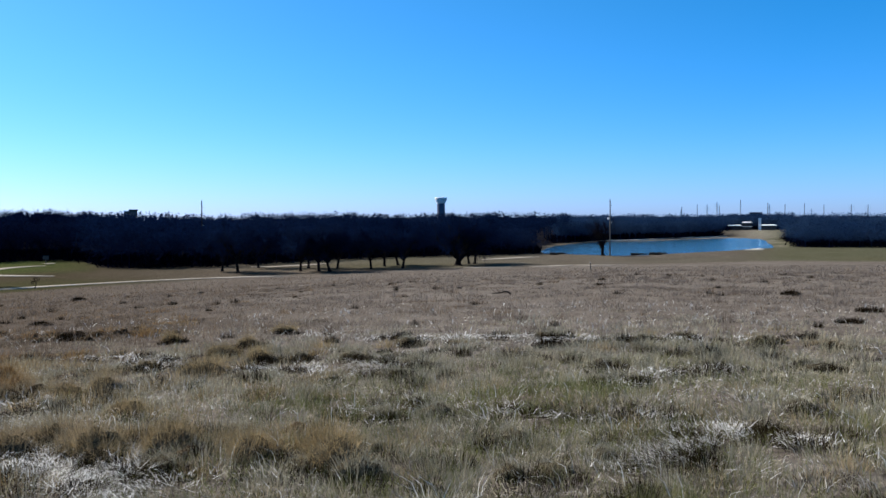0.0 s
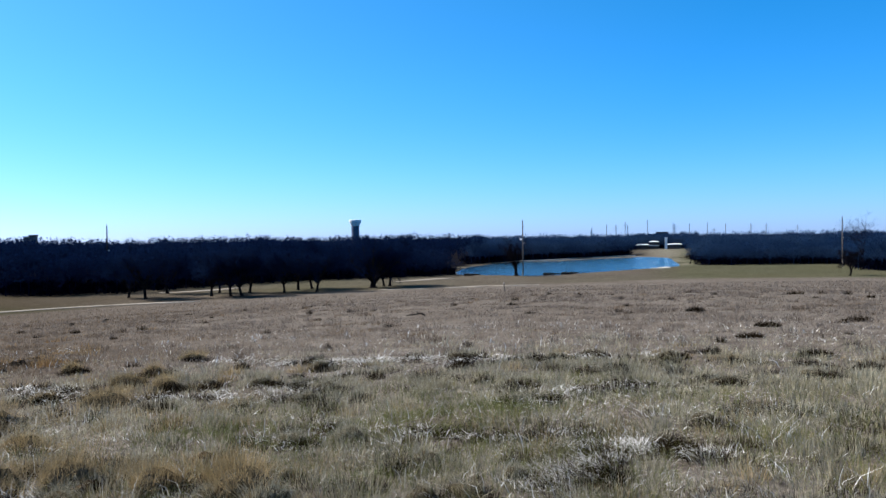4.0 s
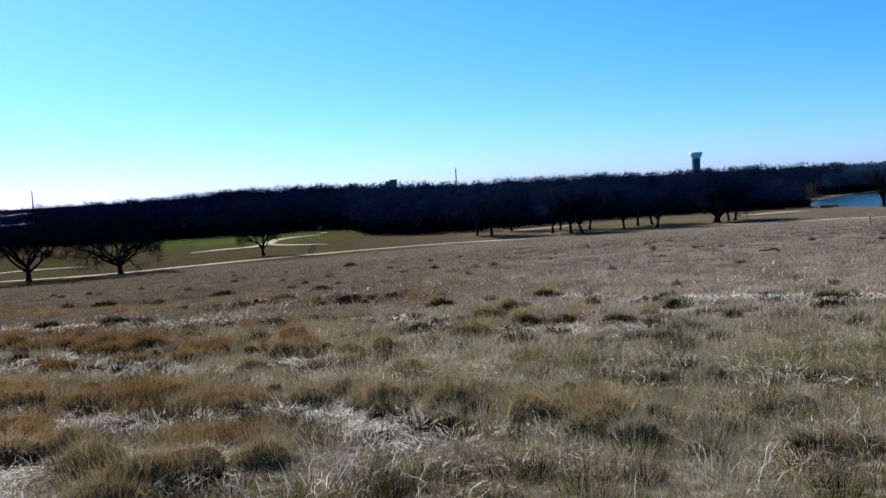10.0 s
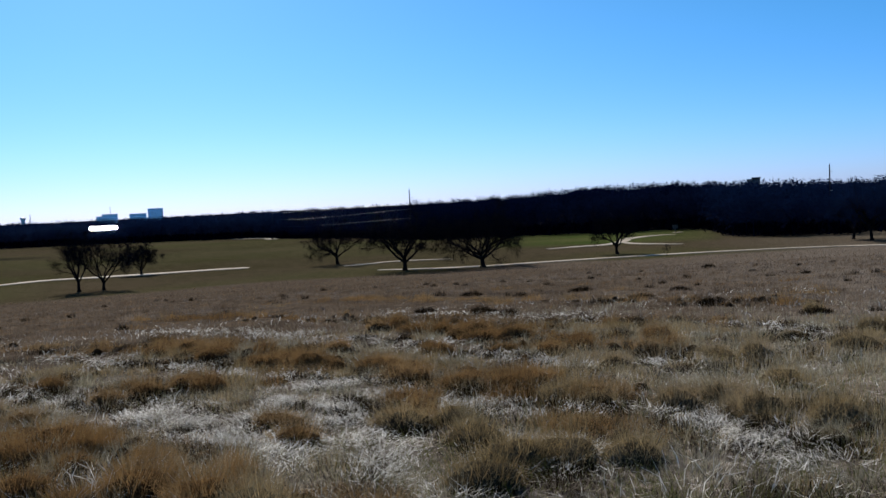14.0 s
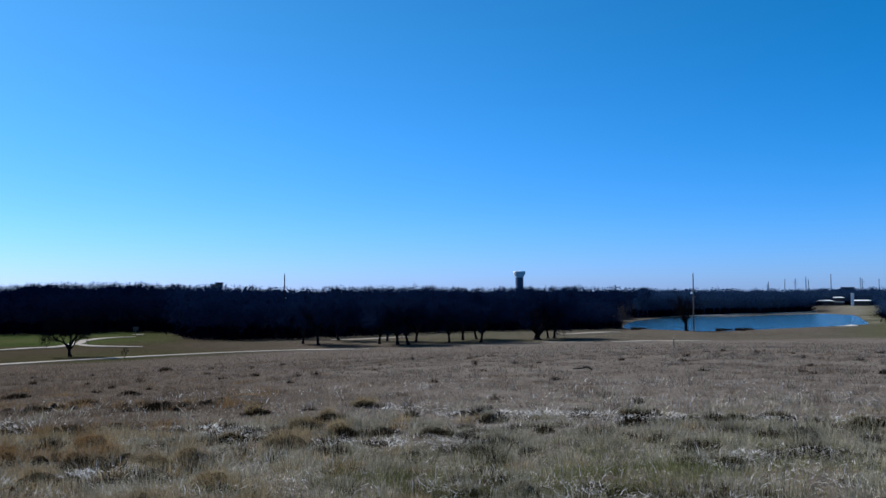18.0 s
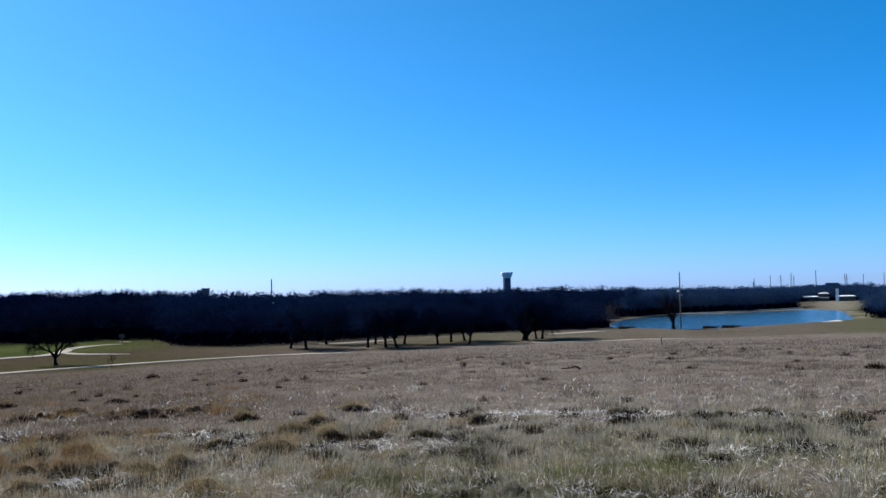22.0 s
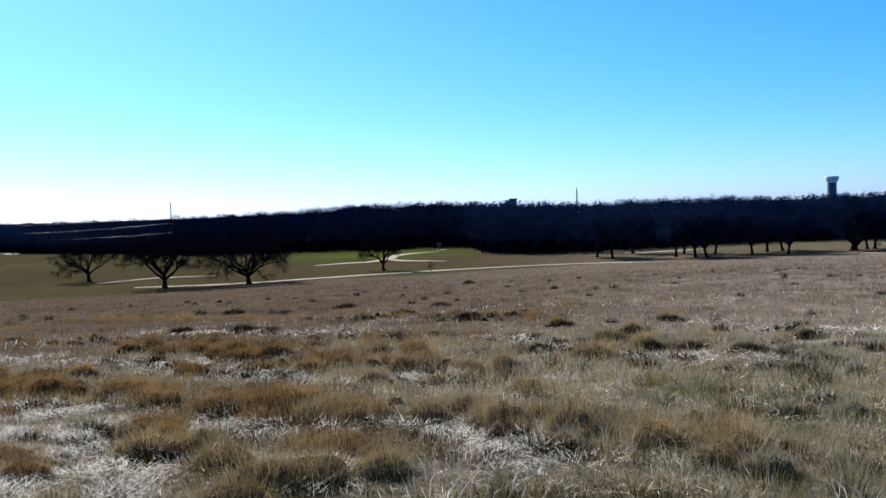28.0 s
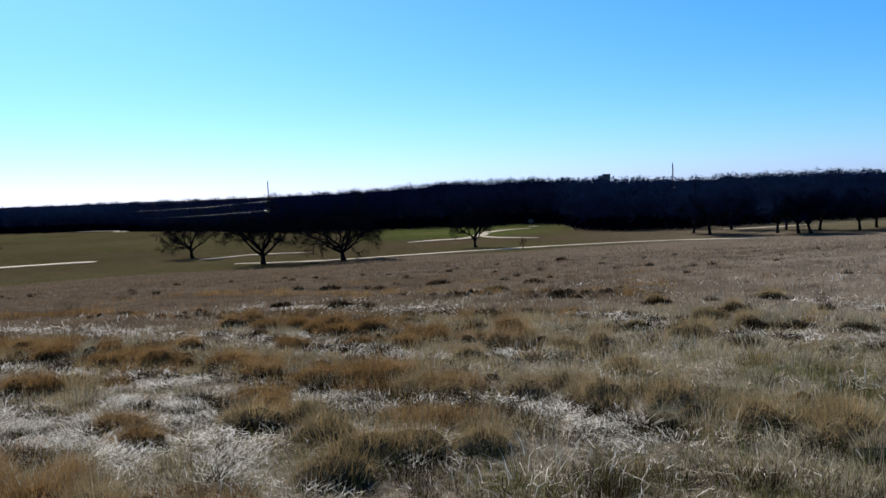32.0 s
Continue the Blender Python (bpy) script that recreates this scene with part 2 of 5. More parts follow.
def ground_material():
    """Dry field; mown park turf, green turf, leaf litter with shade painted in, and bare shore where the sheet's own
    attributes say so.
    """
    m = bpy.data.materials.new("winter_ground")
    m.use_nodes = True
    nt, ln = m.node_tree, m.node_tree.links
    bsdf = nt.nodes["Principled BSDF"]
    geo = nt.nodes.new("ShaderNodeNewGeometry")

    def noisy(scale, stops, detail=6):
        n = nt.nodes.new("ShaderNodeTexNoise")
        n.inputs["Scale"].default_value, n.inputs["Detail"].default_value = scale, detail
        ln.new(geo.outputs["Position"], n.inputs["Vector"])
        r = nt.nodes.new("ShaderNodeValToRGB")
        r.color_ramp.elements[0].position, r.color_ramp.elements[1].position = 0.35, 0.65
        r.color_ramp.elements[0].color, r.color_ramp.elements[1].color = (*stops[0], 1), (*stops[-1], 1)
        if len(stops) > 2:
            r.color_ramp.elements.new(0.5).color = (*stops[1], 1)
        ln.new(n.outputs["Fac"], r.inputs[0])
        return r.outputs[0]

    def mixed(a, b, fac, kind="MIX"):
        x = nt.nodes.new("ShaderNodeMix")
        x.data_type, x.blend_type = "RGBA", kind
        for s, v in ((x.inputs[6], a), (x.inputs[7], b)):
            ln.new(v, s)
        if isinstance(fac, float):
            x.inputs[0].default_value = fac
        else:
            ln.new(fac, x.inputs[0])
        return x.outputs[2]

    def zone(name):
        a = nt.nodes.new("ShaderNodeAttribute")
        a.attribute_name = name
        return a.outputs["Fac"]

    field = mixed(noisy(0.12, [(0.102, 0.081, 0.064), (0.130, 0.107, 0.087), (0.153, 0.129, 0.107)]), noisy(1.6, [(0.068, 0.056, 0.046), (0.160, 0.141, 0.119)]), 0.5)
    mown = mixed(noisy(0.03, [(0.037, 0.033, 0.016), (0.047, 0.039, 0.023), (0.059, 0.046, 0.030)]), noisy(0.5, [(0.029, 0.025, 0.014), (0.058, 0.047, 0.030)]), 0.4)
    green = noisy(0.08, [(0.035, 0.052, 0.014), (0.060, 0.066, 0.024)])
    # sunward ground: browner, with its backlit darkness in the colour
    brown = mixed(noisy(0.15, [(0.056, 0.043, 0.032), (0.084, 0.066, 0.050)]), noisy(1.6, [(0.040, 0.030, 0.022), (0.094, 0.074, 0.056)]), 0.5)
    # wood floor, near black: the shade under the trees put into its colour
    dark_litter = noisy(0.3, [(0.006, 0.006, 0.008), (0.013, 0.012, 0.013)])
    shore = noisy(0.4, [(0.4, 0.36, 0.3), (0.6, 0.55, 0.46)])
    c = mixed(field, brown, zone("russet"))
    c = mixed(c, mown, zone("mown"))
    c = mixed(c, green, zone("green"))
    c = mixed(c, dark_litter, zone("wood"))
    c = mixed(c, shore, zone("shore"))
    c = mixed(c, noisy(46.0, [(0.55, 0.55, 0.55), (1.35, 1.35, 1.35)]), 0.8, "MULTIPLY")
    c = mixed(c, noisy(11.0, [(0.4, 0.4, 0.4), (1.4, 1.4, 1.4)]), 0.7, "MULTIPLY")
    ln.new(c, bsdf.inputs["Base Color"])
    bsdf.inputs["Roughness"].default_value, bsdf.inputs["Specular IOR Level"].default_value = 0.95, 0.0
    n = nt.nodes.new("ShaderNodeTexNoise")
    n.inputs["Scale"].default_value, n.inputs["Detail"].default_value = 4.0, 8
    ln.new(geo.outputs["Position"], n.inputs["Vector"])
    b = nt.nodes.new("ShaderNodeBump")
    b.inputs["Strength"].default_value, b.inputs["Distance"].default_value = 0.7, 0.12
    ln.new(n.outputs["Fac"], b.inputs["Height"])
    ln.new(b.outputs[0], bsdf.inputs["Normal"])
    return m


GROUND = ground_material()


def water_material():
    m = bpy.data.materials.new("rippled_lake_water")
    m.use_nodes = True
    nt, ln = m.node_tree, m.node_tree.links
    bsdf = nt.nodes["Principled BSDF"]
    bsdf.inputs["Base Color"].default_value = (0.02, 0.05, 0.075, 1)
    bsdf.inputs["Roughness"].default_value, bsdf.inputs["IOR"].default_value = 0.12, 1.33
    geo = nt.nodes.new("ShaderNodeNewGeometry")
    n = nt.nodes.new("ShaderNodeTexNoise")
    n.inputs["Scale"].default_value, n.inputs["Detail"].default_value = 1.3, 6
    ln.new(geo.outputs["Position"], n.inputs["Vector"])
    b = nt.nodes.new("ShaderNodeBump")
    b.inputs["Strength"].default_value, b.inputs["Distance"].default_value = 1.0, 0.35
    ln.new(n.outputs["Fac"], b.inputs["Height"])
    ln.new(b.outputs[0], bsdf.inputs["Normal"])
    return m


WATER = water_material()


# ---- helpers of this scene ----
def at(az, d):
    a = radians(az)
    return -math.sin(a) * d, math.cos(a) * d


def value_noise(x, y, cell, seed):
    """Smooth noise in 0..1 over arrays of places."""
    u, v = np.asarray(x, float) / cell, np.asarray(y, float) / cell
    iu, iv = np.floor(u).astype(np.int64), np.floor(v).astype(np.int64)
    fu, fv = u - iu, v - iv
    fu, fv = fu * fu * (3 - 2 * fu), fv * fv * (3 - 2 * fv)

    def h(a, b):
        k = (a * 374761393 + b * 668265263 + seed * 974711) & 0x7FFFFFFF
        k = ((k ^ (k >> 13)) * 1274126177) & 0x7FFFFFFF
        return ((k ^ (k >> 16)) & 0xFFFF) / 65535.0

    return (h(iu, iv) * (1 - fu) + h(iu + 1, iv) * fu) * (1 - fv) + (h(iu, iv + 1) * (1 - fu) + h(iu + 1, iv + 1) * fu) * fv


def brow(az):
    """How far the hill reaches before the valley floor, by compass angle."""
    return np.interp(az, [-60, -30, -10, 0, 10, 20, 40, 60], [180, 175, 150, 135, 122, 112, 101, 100])


FLOOR_Z, LAKE_Z = -6.5, -6.62
LAKE = [(-6.7, 191), (-6.5, 205), (-7.3, 239), (-8.4, 257), (-9.9, 276), (-11.7, 286), (-13.5, 290), (-15.3, 306), (-17.1, 319), (-18.8, 330), (-20.2, 312), (-20.8, 255), (-20.9, 231), (-19.5, 219), (-18.1, 209), (-15.3, 195), (-13.5, 185), (-11.4, 181), (-9.2, 186)]
LAKE_XY = [at(*p) for p in LAKE]


def lake_depth(x, y):
    """Signed distance to the lake's shore, positive on the water."""
    x, y = np.asarray(x, float), np.asarray(y, float)
    inside, best = np.zeros(x.shape, bool), np.full(x.shape, 1e9)
    n = len(LAKE_XY)
    for i in range(n):
        (x0, y0), (x1, y1) = LAKE_XY[i], LAKE_XY[(i + 1) % n]
        t = np.clip(((x - x0) * (x1 - x0) + (y - y0) * (y1 - y0)) / ((x1 - x0) ** 2 + (y1 - y0) ** 2), 0, 1)
        best = np.minimum(best, np.hypot(x - x0 - t * (x1 - x0), y - y0 - t * (y1 - y0)))
        cross = (y0 > y) != (y1 > y)
        inside ^= cross & (x < (x1 - x0) * (y - y0) / ((y1 - y0) if y1 != y0 else 1e-9) + x0)
    return np.where(inside, best, -best)


# front edge of the woods: compass angle, distance
WOOD_AZ = [-60, -37, -32.2, -31.6, -30.5, -22.0, -21.5, -18, -17.6, -15, -11, -7.6, -7.3, -3, 1, 5.4, 10.6, 14.5, 19.7, 21.5, 23, 26, 30, 35, 41, 43, 50.2, 50.8, 54, 61, 68, 74, 100]
WOOD_D = [215, 204, 197, 200, 238, 233, 515, 512, 346, 313, 292, 256, 188, 180, 177, 171, 158, 150, 148, 154, 182, 186, 182, 184, 194, 203, 244, 260, 271, 294, 314, 344, 400]


def wood_edge(az):
    return np.interp(az, WOOD_AZ, WOOD_D)


def ground_z(x, y):
    x, y = np.asarray(x, float), np.asarray(y, float)
    az, d = np.degrees(np.arctan2(-x, y)), np.hypot(x, y)
    u = d / brow(az)
    s = np.clip(u, 0, 1)
    z = FLOOR_Z * (0.55 * s + 0.45 * s * s * (3 - 2 * s))
    z = z - 0.8 * np.clip((lake_depth(x, y) + 1.0) / 6.0, 0, 1)
    rough = np.clip(1.6 - u * 1.4, 0.15, 1)
    z = z + rough * (0.10 * (value_noise(x, y, 2.3, 3) - 0.5) + 0.05 * (value_noise(x, y, 0.7, 4) - 0.5)) * np.clip(d / 3, 0, 1)
    # the land behind the woods climbs a little
    back = np.clip((d - wood_edge(az) - 60) / 400, 0, 1)
    return z + 3.0 * back * back * np.interp(az, [-25, -5, 10, 40, 55, 70], [0, 1, 1, 1, 0.2, 0])


def gz(x, y):
    return float(ground_z(np.array([x]), np.array([y]))[0])


def mesh_of(name, verts, faces, mat, smooth=False):
    me = bpy.data.meshes.new(name)
    me.from_pydata(verts, [], faces)
    me.materials.append(mat)
    if smooth:
        me.polygons.foreach_set("use_smooth", [True] * len(me.polygons))
    return me


def fast_mesh(name, verts, quads, tris, mat):
    """A mesh from arrays: verts n x 3, quads n x 4, tris n x 3."""
    me = bpy.data.meshes.new(name)
    quads, tris = np.asarray(quads, np.int32).reshape(-1, 4), np.asarray(tris, np.int32).reshape(-1, 3)
    me.vertices.add(len(verts))
    me.vertices.foreach_set("co", np.ascontiguousarray(verts, np.float32).ravel())
    loops = np.concatenate([quads.ravel(), tris.ravel()])
    me.loops.add(len(loops))
    me.loops.foreach_set("vertex_index", loops)
    me.polygons.add(len(quads) + len(tris))
    starts = np.concatenate([np.arange(len(quads)) * 4, len(quads) * 4 + np.arange(len(tris)) * 3]).astype(np.int32)
    me.polygons.foreach_set("loop_start", starts)
    me.update(calc_edges=True)
    me.validate()
    me.materials.append(mat)
    return me


def part(name, bm, mat, parent, label=""):
    """Links a bmesh as one mesh object under a thing."""
    me = bpy.data.meshes.new(name)
    bm.to_mesh(me)
    bm.free()
    me.materials.append(mat)
    ob = new(name, me)
    ob.parent = parent
    return tagged(ob, label)


def box(bm, lo, hi, bevel=0.0):
    r = bmesh.ops.create_cube(bm, size=1.0)
    for v in r["verts"]:
        v.co = Vector([lo[i] + (v.co[i] + 0.5) * (hi[i] - lo[i]) for i in range(3)])
    if bevel:
        es = list({e for v in r["verts"] for e in v.link_edges})
        bmesh.ops.bevel(bm, geom=es, offset=bevel, segments=2, affect="EDGES", profile=0.5)
    return bm


def rod(bm, a, b, r0, r1=None, sides=8):
    """A tapered rod from a to b."""
    a, b = Vector(a), Vector(b)
    r1 = r0 if r1 is None else r1
    q = (b - a).to_track_quat("Z", "Y").to_matrix()
    rings = []
    for p, r in ((a, r0), (b, r1)):
        rings.append([bm.verts.new(p + q @ Vector((r * math.cos(2 * math.pi * k / sides), r * math.sin(2 * math.pi * k / sides), 0))) for k in range(sides)])
    for k in range(sides):
        bm.faces.new((rings[0][k], rings[0][(k + 1) % sides], rings[1][(k + 1) % sides], rings[1][k]))
    bm.faces.new(rings[0][::-1])
    bm.faces.new(rings[1])
    return bm


def lathe(bm, profile, sides=32):
    rings = [[bm.verts.new((r * math.cos(2 * math.pi * k / sides), r * math.sin(2 * math.pi * k / sides), z)) for k in range(sides)] for r, z in profile]
    for a, b in zip(rings, rings[1:]):
        for k in range(sides):
            bm.faces.new((a[k], a[(k + 1) % sides], b[(k + 1) % sides], b[k]))
    bm.faces.new(rings[0][::-1])
    bm.faces.new(rings[-1])
    return bm


def thing(name, x, y, label, category, group="", turn=0.0, z=None):
    e = new(name)
    e.matrix_world = pose(x, y, gz(x, y) if z is None else z, 0, 0, turn)
    return tagged(e, label, category, group)


# ---- ground ----
def sunward_brown(x, y):
    """Towards the sun, 0..1: browner grass, its backlit darkness put into the colour."""
    az, d = np.degrees(np.arctan2(-x, y)), np.hypot(x, y)
    return np.clip((az - 1 + 12 * (value_noise(x, y, 7.0, 27) - 0.5)) / 36, 0, 1) * np.clip((d - 9) / 8, 0, 1) * np.clip((125 - az) / 20, 0, 1)


def build_ground():
    azs = np.concatenate([np.arange(-180, -45, 5.0), np.arange(-45, 92, 0.55), np.arange(92, 180, 5.0)])
    ds = np.concatenate([np.arange(0.4, 14, 0.22), np.geomspace(14, 100, 90), np.arange(101, 390, 2.6), np.geomspace(392, 4600, 36)])
    A, R = np.meshgrid(np.radians(azs), ds, indexing="ij")
    x, y = -np.sin(A) * R, np.cos(A) * R
    z = ground_z(x, y)
    n, k = A.shape
    verts = np.concatenate([np.stack([x, y, z], -1).reshape(-1, 3), [[0, 0, gz(0, 0)]]])
    i, j = np.meshgrid(np.arange(n), np.arange(k - 1), indexing="ij")
    i2 = (i + 1) % n
    quads = np.stack([i * k + j, i * k + j + 1, i2 * k + j + 1, i2 * k + j], -1).reshape(-1, 4)
    tris = np.stack([np.arange(n) * k, ((np.arange(n) + 1) % n) * k, np.full(n, n * k)], -1)[:, [1, 0, 2]]
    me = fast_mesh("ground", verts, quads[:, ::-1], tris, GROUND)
    me.polygons.foreach_set("use_smooth", np.ones(len(me.polygons), bool))
    x, y = verts[:, 0], verts[:, 1]
    az, d = np.degrees(np.arctan2(-x, y)), np.hypot(x, y)
    edge = d - wood_edge(az) + 6 * (value_noise(x, y, 9, 21) - 0.5)
    lake = lake_depth(x, y)
    wob = 14 * (value_noise(x, y, 12, 5) - 0.5)
    mown = np.clip((d + wob - brow(az) * np.interp(az, [-30, 0, 25, 50], [0.93, 0.97, 1.02, 0.98])) / 5, 0, 1)
    mown = mown * np.interp(az, [-30, 14, 24], [0.4, 0.4, 1])
    green = np.clip(1 - np.abs(az - 29.5) / 7.5, 0, 1) ** 0.4 * np.clip((d + wob * 0.4 - 138) / 12, 0, 1)
    green = np.maximum(green, 0.3 * np.clip(1 - np.abs(az - 3) / 12, 0, 1) * np.clip((d - 132) / 8, 0, 1))
    green = np.maximum(green, 0.35 * mown * np.clip(value_noise(x, y, 26, 8) * 2 - 0.9, 0, 1))
    green = np.maximum(green, 0.85 * np.clip(1 - np.hypot((x + 8.4) / 5.0, (y - 1.1) / 1.7), 0, 1) ** 0.4)
    green = np.maximum(green, 0.45 * np.clip((d + wob * 0.6 - 152) / 16, 0, 1) * np.clip((-18.5 - az) / 3, 0, 1))
    green = np.maximum(green, 0.8 * np.clip(1 - np.abs(az - 76) / 13, 0, 1) * np.clip((d + wob - 100) / 8, 0, 1) * np.clip((150 - d - wob) / 14, 0, 1))
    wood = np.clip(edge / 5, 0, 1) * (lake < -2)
    # dark stripe across the mown park, coloured like the wood floor
    dark_stripe = np.clip(1.6 - np.abs(d - 230 - 2.5 * (az - 71)) / 7, 0, 1) * np.clip(1.2 - np.abs(az - 71.3) / 6, 0, 1) ** 0.5 * 0.9
    wood = np.maximum(wood, dark_stripe)
    shore = np.clip(1 - np.abs(lake + 2) / 3.2, 0, 1) * np.clip(value_noise(x, y, 11, 6) * 2.2 - 0.5, 0, 1) * (np.interp(d, [225, 250], [0.0, 0.22]))
    shore = np.maximum(shore, 0.17 * np.clip(1 - np.abs(az + 20.2) / 1.3, 0, 1) ** 0.5 * np.clip((d - 318) / 12, 0, 1) * np.clip((510 - d) / 5, 0, 1))
    wood = wood * (shore < 0.06)
    russet = sunward_brown(x, y)
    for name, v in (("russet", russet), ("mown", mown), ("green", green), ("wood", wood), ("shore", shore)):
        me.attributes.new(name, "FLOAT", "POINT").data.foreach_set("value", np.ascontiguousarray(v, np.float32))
    tagged(new("ground", me), "dry tan winter prairie sloping down to mown park turf", "ground", kind="structure")


build_ground()


def build_lake():
    cx, cy = np.mean([p[0] for p in LAKE_XY]), np.mean([p[1] for p in LAKE_XY])
    pts = [(x + (x - cx) * 0.04, y + (y - cy) * 0.04) for x, y in LAKE_XY]
    # round the outline off
    for _ in range(2):
        pts = [q for (a, b) in zip(pts, pts[1:] + pts[:1]) for q in ((a[0] * 0.75 + b[0] * 0.25, a[1] * 0.75 + b[1] * 0.25), (a[0] * 0.25 + b[0] * 0.75, a[1] * 0.25 + b[1] * 0.75))]
    vs = [Vector((x, y, LAKE_Z)) for x, y in pts]
    faces = [tuple(f) for f in tessellate_polygon([vs])]
    tagged(new("water", mesh_of("water", vs, faces, WATER)), "rippled blue lake water below the field", "water", kind="structure")


build_lake()


def ribbon(name, polar, width, mat, label, lift=0.07, widths=None):
    """A path laid over the ground along points given by compass angle and distance."""
    pts = [Vector((*at(*p), 0)) for p in polar]
    fine = []
    for i in range(len(pts) - 1):
        p0, p1, p2, p3 = pts[max(i - 1, 0)], pts[i], pts[i + 1], pts[min(i + 2, len(pts) - 1)]
        n = max(4, int((p2 - p1).length / 1.2))
        for k in range(n):
            t = k / n
            fine.append(0.5 * (2 * p1 + (p2 - p0) * t + (2 * p0 - 5 * p1 + 4 * p2 - p3) * t * t + (3 * p1 - p0 - 3 * p2 + p3) * t ** 3))
    fine.append(pts[-1])
    verts, faces = [], []
    for i, p in enumerate(fine):
        along = (fine[min(i + 1, len(fine) - 1)] - fine[max(i - 1, 0)]).normalized()
        side = Vector((-along.y, along.x, 0))
        w = width * (0.9 + 0.25 * noise.noise(p * 0.13)) * min(1.0, 0.35 + 0.16 * min(i, len(fine) - 1 - i)) / 2
        for s in (-1, 1):
            q = p + side * (s * w)
            z = gz(q.x, q.y)
            verts += [(q.x, q.y, z + lift), (q.x + side.x * s * 0.06, q.y + side.y * s * 0.06, z - 0.1)]
    for i in range(len(fine) - 1):
        a, b = 4 * i, 4 * i + 4
        faces += [(a, a + 2, b + 2, b), (a + 1, a, b, b + 1), (a + 2, a + 3, b + 3, b + 2)]
    return tagged(new(name, mesh_of(name, verts, faces, mat)), label, "path", kind="structure")


ribbon("path", [(44.3, 108), (41, 106), (37.1, 106), (32.1, 109), (25.3, 114), (20, 118), (15, 121), (10.1, 122)], 1.8, PATH, "pale concrete walking path along the foot of the field")
ribbon("path", [(46.5, 119), (45.2, 120), (43, 123), (39.3, 122)], 1.5, PATH, "pale concrete walking path beside the bare trees")
ribbon("path", [(67.4, 127), (65, 130), (62, 129), (59, 128), (54.2, 128), (52.6, 127)], 3.0, PATH, "sunlit pale concrete path across the mown park")
ribbon("path", [(70.3, 131), (69.4, 133)], 3.6, PATH, "short stretch of pale concrete path in the grass")
ribbon("path", [(81, 122), (78.9, 121), (77.5, 121), (76.0, 120.5)], 1.6, PATH, "pale concrete path at the edge of the mown park")
ribbon("path", [(33, 135), (31, 138), (29.3, 140), (28.2, 147), (27.7, 156), (26.4, 163), (24.8, 166)], 2.4, PATH, "pale concrete path bending through green turf")
ribbon("path", [(28.15, 146), (27.4, 141), (26.3, 138), (24.3, 135)], 2.0, PATH, "pale concrete branch path in green turf")
ribbon("path", [(24.9, 173), (24.3, 174)], 4.0, PATH, "pale concrete pad at the edge of the woods")
ribbon("path", [(12.6, 146), (11.3, 146), (9.5, 149), (7.6, 154)], 2.8, PATH, "pale concrete path behind the row of bare trees")
ribbon("path", [(-2.4, 162), (-4.3, 168), (-5.4, 171.5), (-6.3, 173)], 3.2, PATH, "pale concrete path at the lake end of the woods")
ribbon("path", [(-1.4, 138.5), (-3, 137), (-4.6, 135.5)], 2.2, PATH, "pale concrete path in the mown turf")
ribbon("path", [(-5.8, 134), (-7.3, 137), (-8.4, 140), (-10, 138.5), (-12, 138)], 3.0, PATH, "pale concrete path in the mown turf")
ribbon("path", [(50.6, 246), (51.0, 249), (51.4, 260), (53.5, 268)], 3.6, PATH, "pale concrete path rounding the far woods")
ribbon("shore_bar", [(-19.2, 211), (-19.6, 213), (-20.2, 216), (-19.75, 222), (-19.3, 222)], 1.7, MUD, "bare pale mud bar at the lake shore", lift=0.1)
ribbon("shore_bar", [(-10.2, 282), (-13, 297), (-15.2, 319), (-18.2, 342)], 1.6, MUD, "bare pale mud bank on the far shore", lift=0.25)


# ---- bare trees ----
def tube(acc, p, q, r0, r1, sides):
    """Adds a tapered tube to acc = (verts, faces)."""
    verts, faces = acc
    base = len(verts)
    m = (q - p).to_track_quat("Z", "Y").to_matrix()
    for c, r in ((p, r0), (q, r1)):
        for k in range(sides):
            a = 2 * math.pi * k / sides
            verts.append(c + m @ Vector((r * math.cos(a), r * math.sin(a), 0)))
    for k in range(sides):
        faces.append((base + k, base + (k + 1) % sides, base + sides + (k + 1) % sides, base + sides + k))


